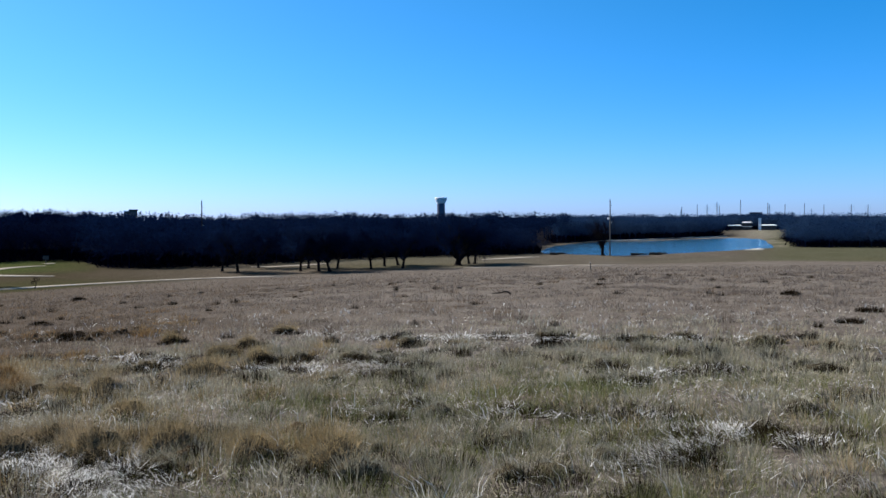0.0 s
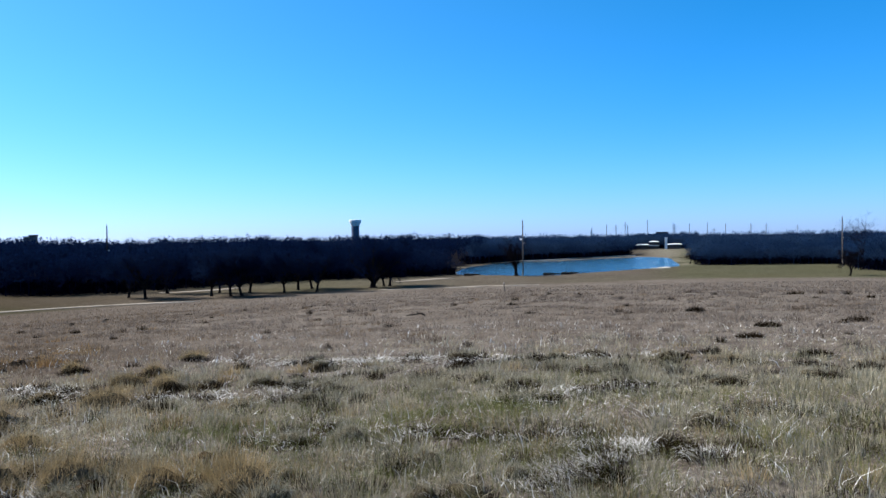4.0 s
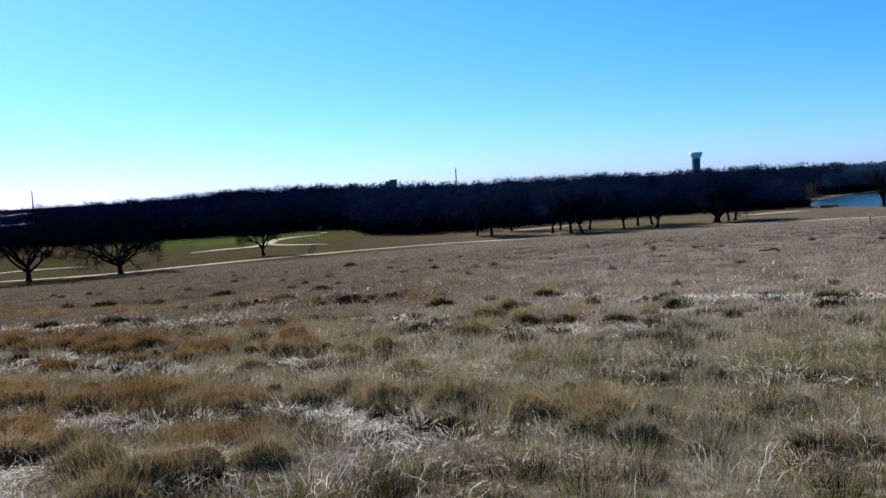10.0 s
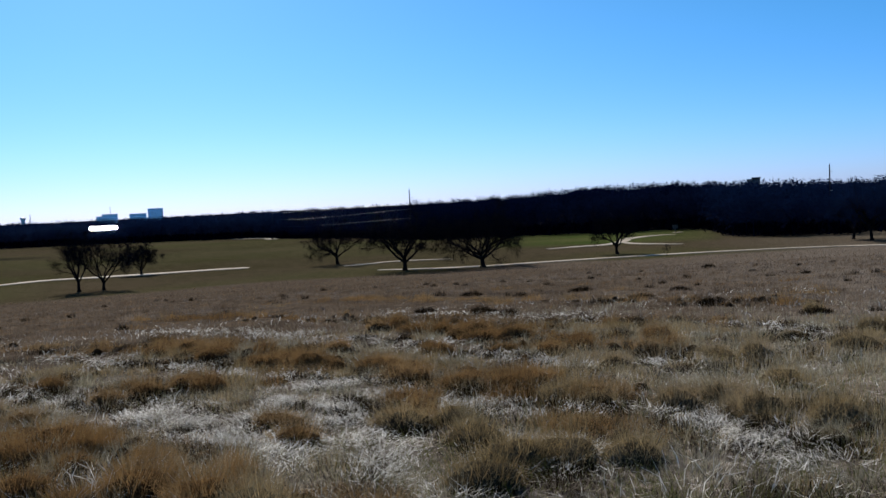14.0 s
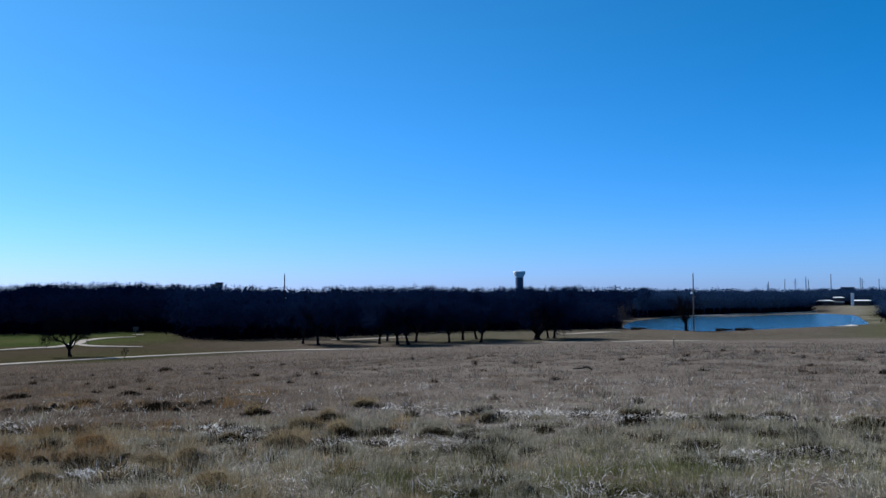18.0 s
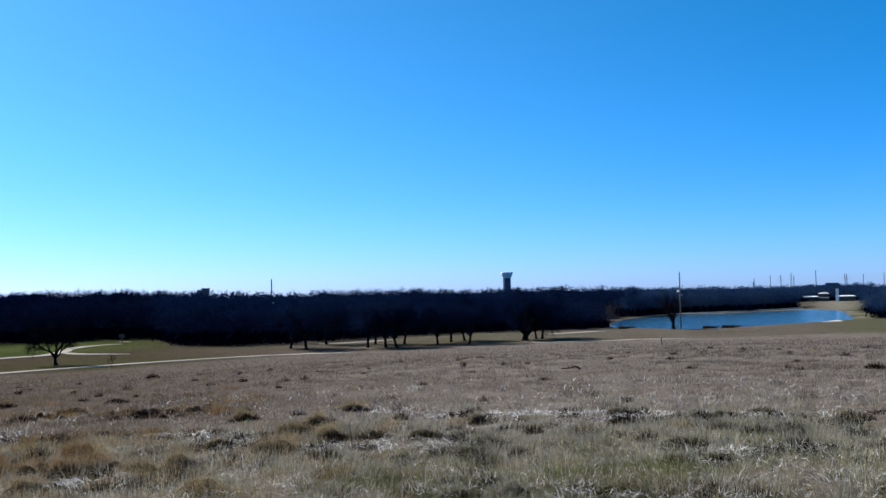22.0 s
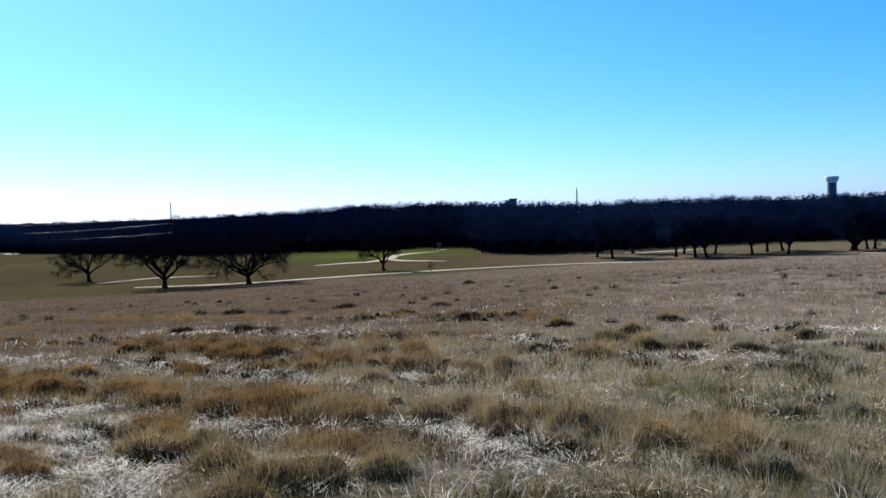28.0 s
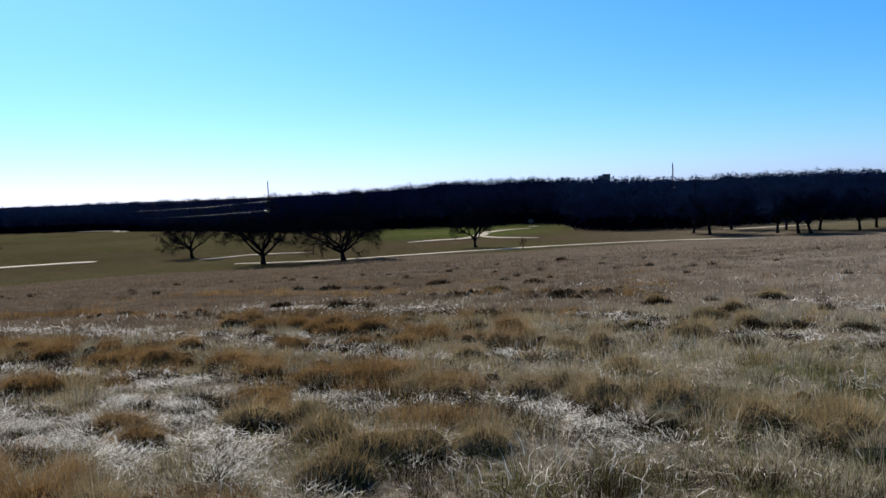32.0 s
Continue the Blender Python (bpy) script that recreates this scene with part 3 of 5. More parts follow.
def grow(rng, height, spread, fork, limbs, droop=0.0, twigs=9, girth=0.032, upright=0.5, twig_w=0.018):
    """A leafless tree: returns (trunk and limbs, twigs), each as (verts, faces)."""
    wood, fine = ([], []), ([], [])

    def stretch(p, way, length, r, level, steps):
        pts, rads = [p.copy()], [r]
        for k in range(steps):
            bend = Vector((rng.gauss(0, 1), rng.gauss(0, 1), rng.gauss(0, 0.7))) * (0.10 + 0.07 * level)
            way = (way + bend + Vector((0, 0, 0.10 if level < 2 else -droop * (k + 1) / steps))).normalized()
            p = p + way * (length / steps)
            r2 = r * (1 - 0.75 * (k + 1) / steps) if level else r * (1 - 0.25 * (k + 1) / steps)
            tube(wood if level < 3 else fine, pts[-1], p, rads[-1], max(r2, 0.008), 7 if level == 0 else 5 if level == 1 else 3)
            pts.append(p.copy())
            rads.append(max(r2, 0.008))
        return pts, rads, way

    def spray(p, way, length):
        side = way.orthogonal().normalized()
        side = (Matrix.Rotation(rng.uniform(0, 6.28), 3, way) @ side) * twig_w
        tip = p + way * (length * 1.9) + Vector((0, 0, -droop * length * 1.1))
        b = len(fine[0])
        fine[0].extend([p - side, p + side, tip])
        fine[1].append((b, b + 1, b + 2))

    def child(p, way, length, r, level):
        if level == 4:
            spray(p, way, length)
            return
        pts, rads, end = stretch(p, way, length, r, level, 4 if level < 2 else 3)
        count = (0, 6, 6, twigs)[level]
        for k in range(count):
            f = 0.25 + 0.75 * (k + rng.random()) / count
            i = min(int(f * (len(pts) - 1)), len(pts) - 2)
            t = f * (len(pts) - 1) - i
            q = pts[i].lerp(pts[i + 1], t)
            dirn = (pts[i + 1] - pts[i]).normalized()
            side = (Matrix.Rotation(rng.uniform(0, 6.28), 3, dirn) @ dirn.orthogonal()).normalized()
            w = (dirn * rng.uniform(0.5, 0.9) + side * rng.uniform(0.5, 1.0) + Vector((0, 0, 0.18 if level < 3 else 0))).normalized()
            child(q, w, length * rng.uniform(0.42, 0.66) * (1.15 - 0.45 * f), rads[i] * 0.62, level + 1)

    pts, rads, way = stretch(Vector((0, 0, -0.15)), Vector((rng.gauss(0, 0.06), rng.gauss(0, 0.06), 1)), fork + 0.15, height * girth, 0, 3)
    flare = height * girth
    tube(wood, Vector((0, 0, -0.15)), Vector((0, 0, 0.25)), flare * 1.7, flare * 1.02, 9)
    reach = height - fork
    for k in range(limbs):
        a = 2 * math.pi * (k + rng.uniform(-0.25, 0.25)) / limbs
        lift = upright if k else 1.6
        out = Vector((math.cos(a) * spread, math.sin(a) * spread, reach * lift)).normalized()
        length = min(reach / max(out.z, 0.15), spread * 1.1 / max(math.hypot(out.x, out.y), 0.15)) * rng.uniform(0.85, 1.05)
        child(pts[-1 - (k % 2)], out, length * 0.9, rads[-1] * 0.72, 1)
    return wood, fine


TREE_MESHES = {}


def tree(name, az, d, label, seed, group="", turn=0.0, size=1.0, z=None, crown=TWIG, **shape):
    x, y = at(az, d)
    if seed not in TREE_MESHES:
        wood, fine = grow(random.Random(seed), **shape)
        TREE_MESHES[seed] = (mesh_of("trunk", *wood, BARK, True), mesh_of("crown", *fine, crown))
    e = thing(name, x, y, label, "tree", group, turn)
    e.matrix_world = e.matrix_world @ Matrix.Scale(size, 4)
    for kind, me in zip(("trunk", "crown"), TREE_MESHES[seed]):
        new(kind, me).parent = e
    return e


OAK = dict(height=7.4, spread=4.2, fork=1.5, limbs=8, droop=0.12, twigs=46, girth=0.040, upright=0.5, twig_w=0.0075)
tree("tree", 42.5, 105.5, "bare spreading tree with drooping twigs beside the path", 11, "bare park trees", **OAK)
tree("tree", 37.3, 105, "broad bare tree with many low limbs by the path", 12, "bare park trees", **dict(OAK, spread=4.9, height=7.4, limbs=10, upright=0.45))
tree("tree", 46.9, 124, "smaller bare tree in the mown turf", 13, "bare park trees", **dict(OAK, height=6.2, spread=3.4, limbs=6))
tree("tree", 28.5, 118.5, "small bare tree with upswept limbs beside the path", 14, "bare park trees", **dict(OAK, height=5.2, spread=2.6, limbs=6, upright=0.7, droop=0.05, fork=1.3))
tree("tree", 62.9, 106, "slender bare tree with steep forked limbs", 15, "bare park trees", **dict(OAK, height=5.3, spread=2.5, limbs=6, twigs=26, upright=1.0, droop=0.0, fork=1.6, girth=0.035))
tree("tree", 61.5, 105.5, "bare vase-shaped tree forking low", 16, "bare park trees", **dict(OAK, height=5.2, spread=2.9, limbs=6, twigs=26, upright=0.9, droop=0.0, fork=1.2, girth=0.035))
tree("tree", 59.2, 128, "rounded dense bare tree beside the pale path", 17, "bare park trees", **dict(OAK, height=4.4, spread=2.0, limbs=8, upright=0.65, droop=0.02, fork=0.9, twigs=44))
tree("tree", 73.0, 125, "tall bare tree with a thick trunk", 18, "bare park trees", **dict(OAK, height=6.6, spread=2.4, limbs=7, twigs=30, upright=0.9, droop=0.02, fork=2.4, girth=0.045))
tree("tree", -10.5, 180, "lone bare tree on the lake shore", 19, "bare park trees", **dict(OAK, height=7.2, spread=3.2, limbs=6, twigs=16, upright=0.7, droop=0.0, fork=1.8, girth=0.05))
tree("tree", -30.9, 174, "small bare tree beside the wooden pole", 20, "bare park trees", **dict(OAK, height=4.4, spread=1.8, limbs=5, upright=0.9, droop=0.0, fork=1.2, girth=0.04))
tree("tree", -31.6, 205, "tall thin bare tree at the edge of the woods", 21, "bare park trees", **dict(OAK, height=11.0, spread=2.2, limbs=5, upright=1.0, droop=0.0, fork=3.0, girth=0.014, twigs=5, twig_w=0.006))
tree("sapling", 25.4, 112, "thin bare sapling beside the path", 22, "", **dict(OAK, height=1.3, spread=0.4, limbs=3, twigs=3, upright=0.9, droop=0.0, fork=0.4, girth=0.02, twig_w=0.005))
GROVE = dict(height=6.4, spread=3.4, fork=2.0, limbs=8, droop=0.0, twigs=18, girth=0.034, upright=0.75, twig_w=0.024)
spots = [(14.4, 136), (13.4, 132), (12.1, 144), (9.4, 133), (8.9, 141), (8.2, 131), (7.5, 131), (7.0, 139), (4.8, 137), (3.9, 143), (3.0, 146), (2.7, 137), (-1.7, 149), (-2.1, 149)]
for i, (az, d) in enumerate(spots):
    tree("grove_tree", az, d, "bare dark grove tree with a straight trunk on mown turf", 30 + i % 4, "grove of bare trees", turn=i * 77 % 360, size=0.92 + 0.05 * (i * 7 % 4), crown=HALF_HAZE_TWIG, **GROVE)
tree("grove_tree", -1.0, 144, "thick-trunked bare grove tree with a wide crown", 35, "grove of bare trees", crown=HALF_HAZE_TWIG, **dict(GROVE, height=6.8, spread=4.4, girth=0.085, limbs=9, fork=1.1))


# ---- woods ----
def wood_tree(rng, twigs, short=1.0):
    """A light leafless tree of height 1: triangles only, as arrays."""
    v, f = [], []

    def blade(p, q, w):
        s = (q - p).orthogonal().normalized()
        s = (Matrix.Rotation(rng.uniform(0, 3.14), 3, (q - p).normalized()) @ s) * w
        b = len(v)
        v.extend([p - s, p + s, q])
        f.append((b, b + 1, b + 2))

    top = rng.uniform(0.25, 0.4)
    acc = ([], [])
    tube(acc, Vector((0, 0, -0.03)), Vector((0, 0, top)), 0.014, 0.010, 4)
    tips = []
    for k in range(12):
        a, g = rng.uniform(0, 6.28), rng.uniform(0, 1)
        r = 0.4 * (1 - 0.85 * g ** 2.5)
        q = Vector((math.cos(a) * r, math.sin(a) * r, 0.48 + 0.42 * g))
        tube(acc, Vector((0, 0, top * rng.uniform(0.7, 1))), q, 0.007, 0.003, 3)
        tips.append(q)
    for a, b, c, d in acc[1]:
        n = len(v)
        v.extend([acc[0][a], acc[0][b], acc[0][c], acc[0][d]])
        f.extend([(n, n + 1, n + 2), (n, n + 2, n + 3)])
    for k in range(twigs):
        a, u, g = rng.uniform(0, 6.28), rng.random() ** 0.4, rng.random()
        r = u * 0.42 * (1 - 0.8 * g ** 3)
        p = Vector((math.cos(a) * r, math.sin(a) * r, 0.3 + 0.62 * g * (1 - 0.25 * u * u)))
        w = Vector((rng.gauss(0, 1), rng.gauss(0, 1), rng.gauss(0.1, 0.8))).normalized()
        blade(p, p + w * rng.uniform(0.05, 0.12) * short, rng.uniform(0.004, 0.008) * (1 if short == 1 else 1.7))
    return np.array([tuple(c) for c in v]), np.array(f, np.int32)


def wood_bush(rng, twigs):
    v, f = [], []
    for k in range(twigs):
        p = Vector((rng.gauss(0, 0.3), rng.gauss(0, 0.3), rng.uniform(0, 0.5)))
        q = p + Vector((rng.gauss(0, 0.5), rng.gauss(0, 0.5), rng.uniform(0.3, 1.0))) * 0.5
        s = Vector((rng.gauss(0, 1), rng.gauss(0, 1), 0)).normalized() * 0.05
        b = len(v)
        v.extend([p - s, p + s, q])
        f.append((b, b + 1, b + 2))
    return np.array([tuple(c) for c in v]), np.array(f, np.int32)


def crown_tree(rng, twigs):
    """A far leafless tree of height 1: a rounded crown of fine growth on a stem with steep limbs, as triangles."""
    v, f = [], []

    def sliver(p, q, w):
        sd = (q - p).orthogonal().normalized()
        sd = (Matrix.Rotation(rng.uniform(0, 3.14), 3, (q - p).normalized()) @ sd) * w
        m = len(v)
        v.extend([p - sd, p + sd, q])
        f.append((m, m + 1, m + 2))

    sliver(Vector((0, 0, -0.03)), Vector((0, 0, 0.75)), 0.016)
    sliver(Vector((0.005, 0, -0.03)), Vector((0, 0, 0.75)), 0.016)
    lobes = []
    for k in range(6):
        a, g = rng.uniform(0, 6.28), rng.random()
        c = Vector((math.cos(a) * 0.26 * (1 - 0.5 * g), math.sin(a) * 0.26 * (1 - 0.5 * g), 0.52 + 0.26 * g))
        lobes.append((c, rng.uniform(0.16, 0.22)))
        sliver(Vector((0, 0, 0.3 * g + 0.1)), c, 0.012)
    for k in range(twigs):
        c, size = lobes[rng.randrange(6)]
        n = Vector((rng.gauss(0, 1), rng.gauss(0, 1), rng.gauss(0, 1))).normalized()
        p = c + n * size * rng.random() ** 0.5
        w = Vector((rng.gauss(0, 1), rng.gauss(0, 1), rng.gauss(0, 0.8))).normalized()
        sliver(p - w * 0.02, p + w * rng.uniform(0.035, 0.065), rng.uniform(0.007, 0.014))
    return np.array([tuple(c) for c in v]), np.array(f, np.int32)


WOOD_KINDS = [wood_tree(random.Random(900 + k), 230) for k in range(8)]
FAR_KINDS = [crown_tree(random.Random(930 + k), 340) for k in range(8)]
BUSH_KINDS = [wood_bush(random.Random(950 + k), 44) for k in range(4)]


def planted(name, label, places, kinds, mat, seed):
    """Many small trees joined as one: places are x, y, height, width factor."""
    rng = random.Random(seed)
    vs, fs, base = [], [], 0
    P = np.array(places)
    zs = ground_z(P[:, 0], P[:, 1])
    for (x, y, h, w), z in zip(places, zs):
        v, f = kinds[rng.randrange(len(kinds))]
        a = rng.uniform(0, 6.28)
        c, s = math.cos(a), math.sin(a)
        m = np.array([[c * h * w, -s * h * w, 0], [s * h * w, c * h * w, 0], [0, 0, h]])
        vs.append(v @ m.T + (x, y, z))
        fs.append(f + base)
        base += len(v)
    me = fast_mesh(name, np.concatenate(vs), np.zeros((0, 4)), np.concatenate(fs), mat)
    return tagged(new(name, me), label, "woods", kind="stuff")


# height of the front trees and of the skyline behind, by compass angle
FRONT_AZ = [-40, -32, -31, -22.0, -21.5, -7.6, -7, 0, 5, 9, 14, 20, 25, 30, 41, 43, 50, 51, 75, 100]
FRONT_H = [8.4, 8.2, 5.6, 5.4, 8.0, 8.0, 4.6, 6.3, 6.5, 6.2, 6.8, 7.8, 8.2, 8.2, 7.4, 5.0, 3.6, 7.4, 8.2, 8.2]
SKY_AZ = [-40, -31, -21, -15, -10, -6.6, -3, 3, 6, 11.6, 15, 20, 25.2, 30, 34, 38, 42, 50, 62, 75, 100]
SKY_EL = [0.005, 0.0042, 0.0042, 0.0034, 0.005, 0.0058, 0.0085, 0.007, 0.009, 0.0094, 0.007, 0.0105, 0.0135, 0.0132, 0.0085, 0.006, 0.0042, 0.003, 0.002, 0.0034, 0.0034]


def build_woods():
    rng = random.Random(5)
    for name, lo, hi in (("lake", -44, -7.4), ("grove", -7.4, 23), ("park", 23, 50.5), ("far_field", 50.5, 92)):
        trees, tops, bushes = [], [], []
        # tone by sector: haze and the sun's side are in the colour
        bark = {"lake": HAZE_TWIG, "park": WOOD_TWIG}.get(name, HALF_HAZE_TWIG)
        az = lo
        while az < hi:
            d0 = float(wood_edge(az))
            step = math.degrees(2.6 / d0)
            h = float(np.interp(az, FRONT_AZ, FRONT_H))
            sky_el = float(np.interp(az, SKY_AZ, SKY_EL))
            for row in range(9):
                d = d0 + row * 4.5 + rng.uniform(-1.5, 2.5)
                a = az + rng.uniform(-0.5, 0.5) * step
                x, y = at(a, d)
                if lake_depth(np.array([x]), np.array([y]))[0] > -3:
                    continue
                # crowns rise backwards until they meet the skyline
                rise = row / 9
                sky_row = sky_el - float(np.interp(a, [-10, 0, 38, 46], [0.003, 0.0008, 0.0008, 0.004]))
                top = h * (1 - rise) + (EYE - FLOOR_Z + (sky_row + 0.0015 * noise.noise(Vector((az * 0.6, 7.7, 0)))) * d + 0.1) * rise
                hh = top * (rng.uniform(0.85, 1.05) if row < 5 else 1.0 + 0.05 * noise.noise(Vector((a * 0.9, 3.3, row))) + rng.uniform(-0.02, 0.02))
                if abs(a - 61.2) < 1.1:
                    hh = min(hh, rng.uniform(3.0, 4.6))
                (trees if row < 3 else tops).append((x, y, hh, rng.uniform(0.95, 1.5) * min(1.4, 7 / hh) * (1.15 if row > 4 else 1.0)))
                if row < 6:
                    bx, by = at(a + rng.uniform(-0.6, 0.6) * step, d + rng.uniform(-1, 2))
                    bushes.append((bx, by, min(0.6 * h, rng.uniform(1.8, 3.8)), rng.uniform(0.9, 1.5)))
                    bushes.append((bx + rng.uniform(-1.5, 1.5), by + rng.uniform(-1, 1.5), min(0.6 * h, rng.uniform(1.2, 3.0)), rng.uniform(0.9, 1.5)))
            az += step
        # a few thin crowns stand above the rest
        for a, el in ((40.6, 0.0062), (39.8, 0.005), (37.5, 0.006), (33.2, 0.0092), (32.7, 0.0085), (30.3, 0.0118), (30.7, 0.0105), (26.6, 0.0141), (26.2, 0.0125), (24.9, 0.0108), (22.4, 0.008), (14.2, 0.008), (12.5, 0.0085), (5.6, 0.0098), (1.4, 0.0085), (-2.9, 0.0101), (-3.3, 0.0092), (-5.9, 0.0086)):
            if lo <= a < hi:
                d = float(wood_edge(a)) + 62
                x, y = at(a, d)
                (trees if a in (40.6, 39.8, 26.6, 26.2, 14.2, -2.9) else tops).append((x, y, EYE + (el + 0.0012) * d - gz(x, y), 0.75))
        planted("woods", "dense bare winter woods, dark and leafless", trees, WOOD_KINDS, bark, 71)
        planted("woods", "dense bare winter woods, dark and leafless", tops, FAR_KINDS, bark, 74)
        planted("underbrush", "tangled underbrush, its colour carrying the shade at the foot of the woods", bushes, BUSH_KINDS, SHADE_BRUSH, 72)
        back = []
        az = lo
        while az < hi:
            sky_el = float(np.interp(az, SKY_AZ, SKY_EL))
            sink = float(np.interp(az, [-10, 5, 25, 35, 45, 60], [0.0008, 0.0005, 0.0005, 0.0008, 0.001, 0.001]))
            d0 = float(wood_edge(az)) + 55
            for row in range(4):
                d = d0 + row * 30 + rng.uniform(-10, 10)
                x, y = at(az + rng.uniform(-0.4, 0.4), d)
                if lake_depth(np.array([x]), np.array([y]))[0] > -3:
                    continue
                bump = 0.0022 * (noise.noise(Vector((az * 0.45, row * 3.1, 0))) + 0.5 * noise.noise(Vector((az * 1.7, row, 4))))
                top = EYE + (sky_el - sink + bump) * d - gz(x, y)
                back.append((x, y, max(4.0, top * rng.uniform(0.99, 1.03)), rng.uniform(1.1, 1.6)))
            az += math.degrees(3.4 / d0)
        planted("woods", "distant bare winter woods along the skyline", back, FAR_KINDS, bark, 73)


build_woods()


# ---- power line ----
def utility_pole(az, d, tall, label, box_at=0.0, wood=None):
    x, y = at(az, d)
    e = thing("utility_pole", x, y, label, "utility pole", "line of wooden poles")
    part("shaft", rod(bmesh.new(), (0, 0, -0.5), (0, 0, tall), 0.16, 0.10, 12), wood or POLE, e)
    bm = bmesh.new()
    rod(bm, (0, 0, tall - 0.05), (0, 0, tall + 0.3), 0.05, 0.03, 8)
    part("insulator", bm, STEEL, e)
    for h in (10.2, 8.4, 6.8) if tall > 8 else (5.0, 2.9):
        bm = bmesh.new()
        rod(bm, (0.12, 0, h), (0.34, 0, h), 0.045, 0.035, 8)
        rod(bm, (0.34, 0, h - 0.06), (0.34, 0, h + 0.1), 0.06, 0.05, 8)
        part("bracket", bm, STEEL, e)
    if box_at:
        bm = box(bmesh.new(), (-0.52, -0.2, box_at - 0.2), (-0.15, 0.2, box_at + 0.2), 0.03)
        part("junction_box", bm, WHITE, e, "pale metal box")
    return e


LINE = [(-30.5, 216), (-10.95, 178), (15.6, 172), (41.9, 200), (50.9, 275), (72.8, 470)]
for i, (az, d) in enumerate(LINE):
    utility_pole(az, d, 7.5 if i == 4 else 11.4, "tall weathered wooden pole of a power line" + (" with a pale box" if i == 1 else " at the woods"), 7.6 if i == 1 else 0.0, SHADED_POLE if i > 1 else None)


def wire(a, b, ha, hb, sag, r, mat, label):
    pa, pb = Vector((*at(*a), 0)), Vector((*at(*b), 0))
    pa.z, pb.z = gz(pa.x, pa.y) + ha, gz(pb.x, pb.y) + hb
    acc, n, last = ([], []), 24, None
    for k in range(n + 1):
        t = k / n
        p = pa.lerp(pb, t) - Vector((0, 0, sag * 4 * t * (1 - t)))
        if last is not None:
            tube(acc, last, p, r, r, 5)
        last = p
    tagged(new("power_wire", mesh_of("power_wire", *acc, mat, True)), label, "wire", "overhead wires")


for h, g in ((8.4, 7.3), (7.0, 5.0), (4.9, 2.9)):
    wire(LINE[3], LINE[4], h, g, 0.35, 0.010, WIRE, "sunlit aluminium overhead wire between wooden poles")


# ---- far buildings and masts ----
def water_tower():
    x, y = at(0.13, 1600)
    e = thing("water_tower", x, y, "white-topped water tower on a broad grey column", "water tower")
    zb = EYE - gz(x, y)
    part("column", lathe(bmesh.new(), [(7.6, -1), (7.3, zb + 8), (7.3, zb + 24), (7.6, zb + 26)], 28), SLATE, e)
    part("flare", lathe(bmesh.new(), [(7.62, zb + 25), (8.4, zb + 27.2), (9.8, zb + 29.6), (10.5, zb + 31.5)], 36), WHITE, e, "white painted flared underside")
    part("bowl", lathe(bmesh.new(), [(10.5, zb + 31.51), (11.2, zb + 34.9), (11.2, zb + 35.7), (10.9, zb + 36.0), (4, zb + 36.4), (0.4, zb + 36.5)], 36), WHITE, e, "white painted tank")
    part("band", lathe(bmesh.new(), [(10.45, zb + 31.3), (10.7, zb + 31.4), (10.75, zb + 31.7), (10.5, zb + 31.8)], 36), GREYBLUE, e)


water_tower()


def block_building(name, az, d, w, deep, top, label, wall, storeys, cols, roof_mat, sink=0.0, turn=None):
    """A flat-roofed building, its face to the field: top is its height over the eye."""
    x, y = at(az, d)
    e = thing(name, x, y, label, "building", turn=az if turn is None else turn)
    glass = HAZY_PANE if wall is HAZE_FACADE else PANE
    h = EYE + top - gz(x, y)
    part("wall", box(bmesh.new(), (-w / 2, 0, -1), (w / 2, deep, h), 0.05), wall, e)
    part("roof", box(bmesh.new(), (-w / 2 - 0.3, -0.3, h + 0.01), (w / 2 + 0.3, deep + 0.3, h + 0.5), 0.05), roof_mat, e)
    sh = h / storeys
    for s in range(storeys):
        for c in range(cols):
            cw = w / cols
            x0 = -w / 2 + c * cw + cw * 0.15
            part("window", box(bmesh.new(), (x0, -0.1, s * sh + sh * 0.3), (x0 + cw * 0.7, 0.1, s * sh + sh * 0.8)), glass, e)
    return e


block_building("office_tower", 58.05, 1500, 24, 18, 12.6, "pale grey-blue office tower far beyond the woods", HAZE_FACADE, 6, 6, CONCRETE)
block_building("office_building", 59.1, 1480, 26, 20, 5.2, "low pale office building far beyond the woods", HAZE_FACADE, 4, 8, CONCRETE)
block_building("office_building", 60.75, 1500, 24, 20, 6.5, "pale office building with a flat roof far off", HAZE_FACADE, 4, 7, CONCRETE)
block_building("office_wing", 61.35, 1490, 10, 16, 3.2, "low office wing beside a taller block far off", HAZE_FACADE, 3, 4, CONCRETE)
block_building("dark_building", 19.72, 420, 3.4, 5, 3.85, "dark square stair tower above the treetops", DARKWALL, 4, 2, DARKWALL)
block_building("dark_building", 20.0, 425, 4.0, 5, 3.3, "lower dark building wing above the treetops", DARKWALL, 4, 2, WHITE)
block_building("dark_building", -19.9, 800, 10.5, 9, 2.0, "dark flat-roofed building on the far skyline", DARKWALL, 3, 4, DARKWALL)


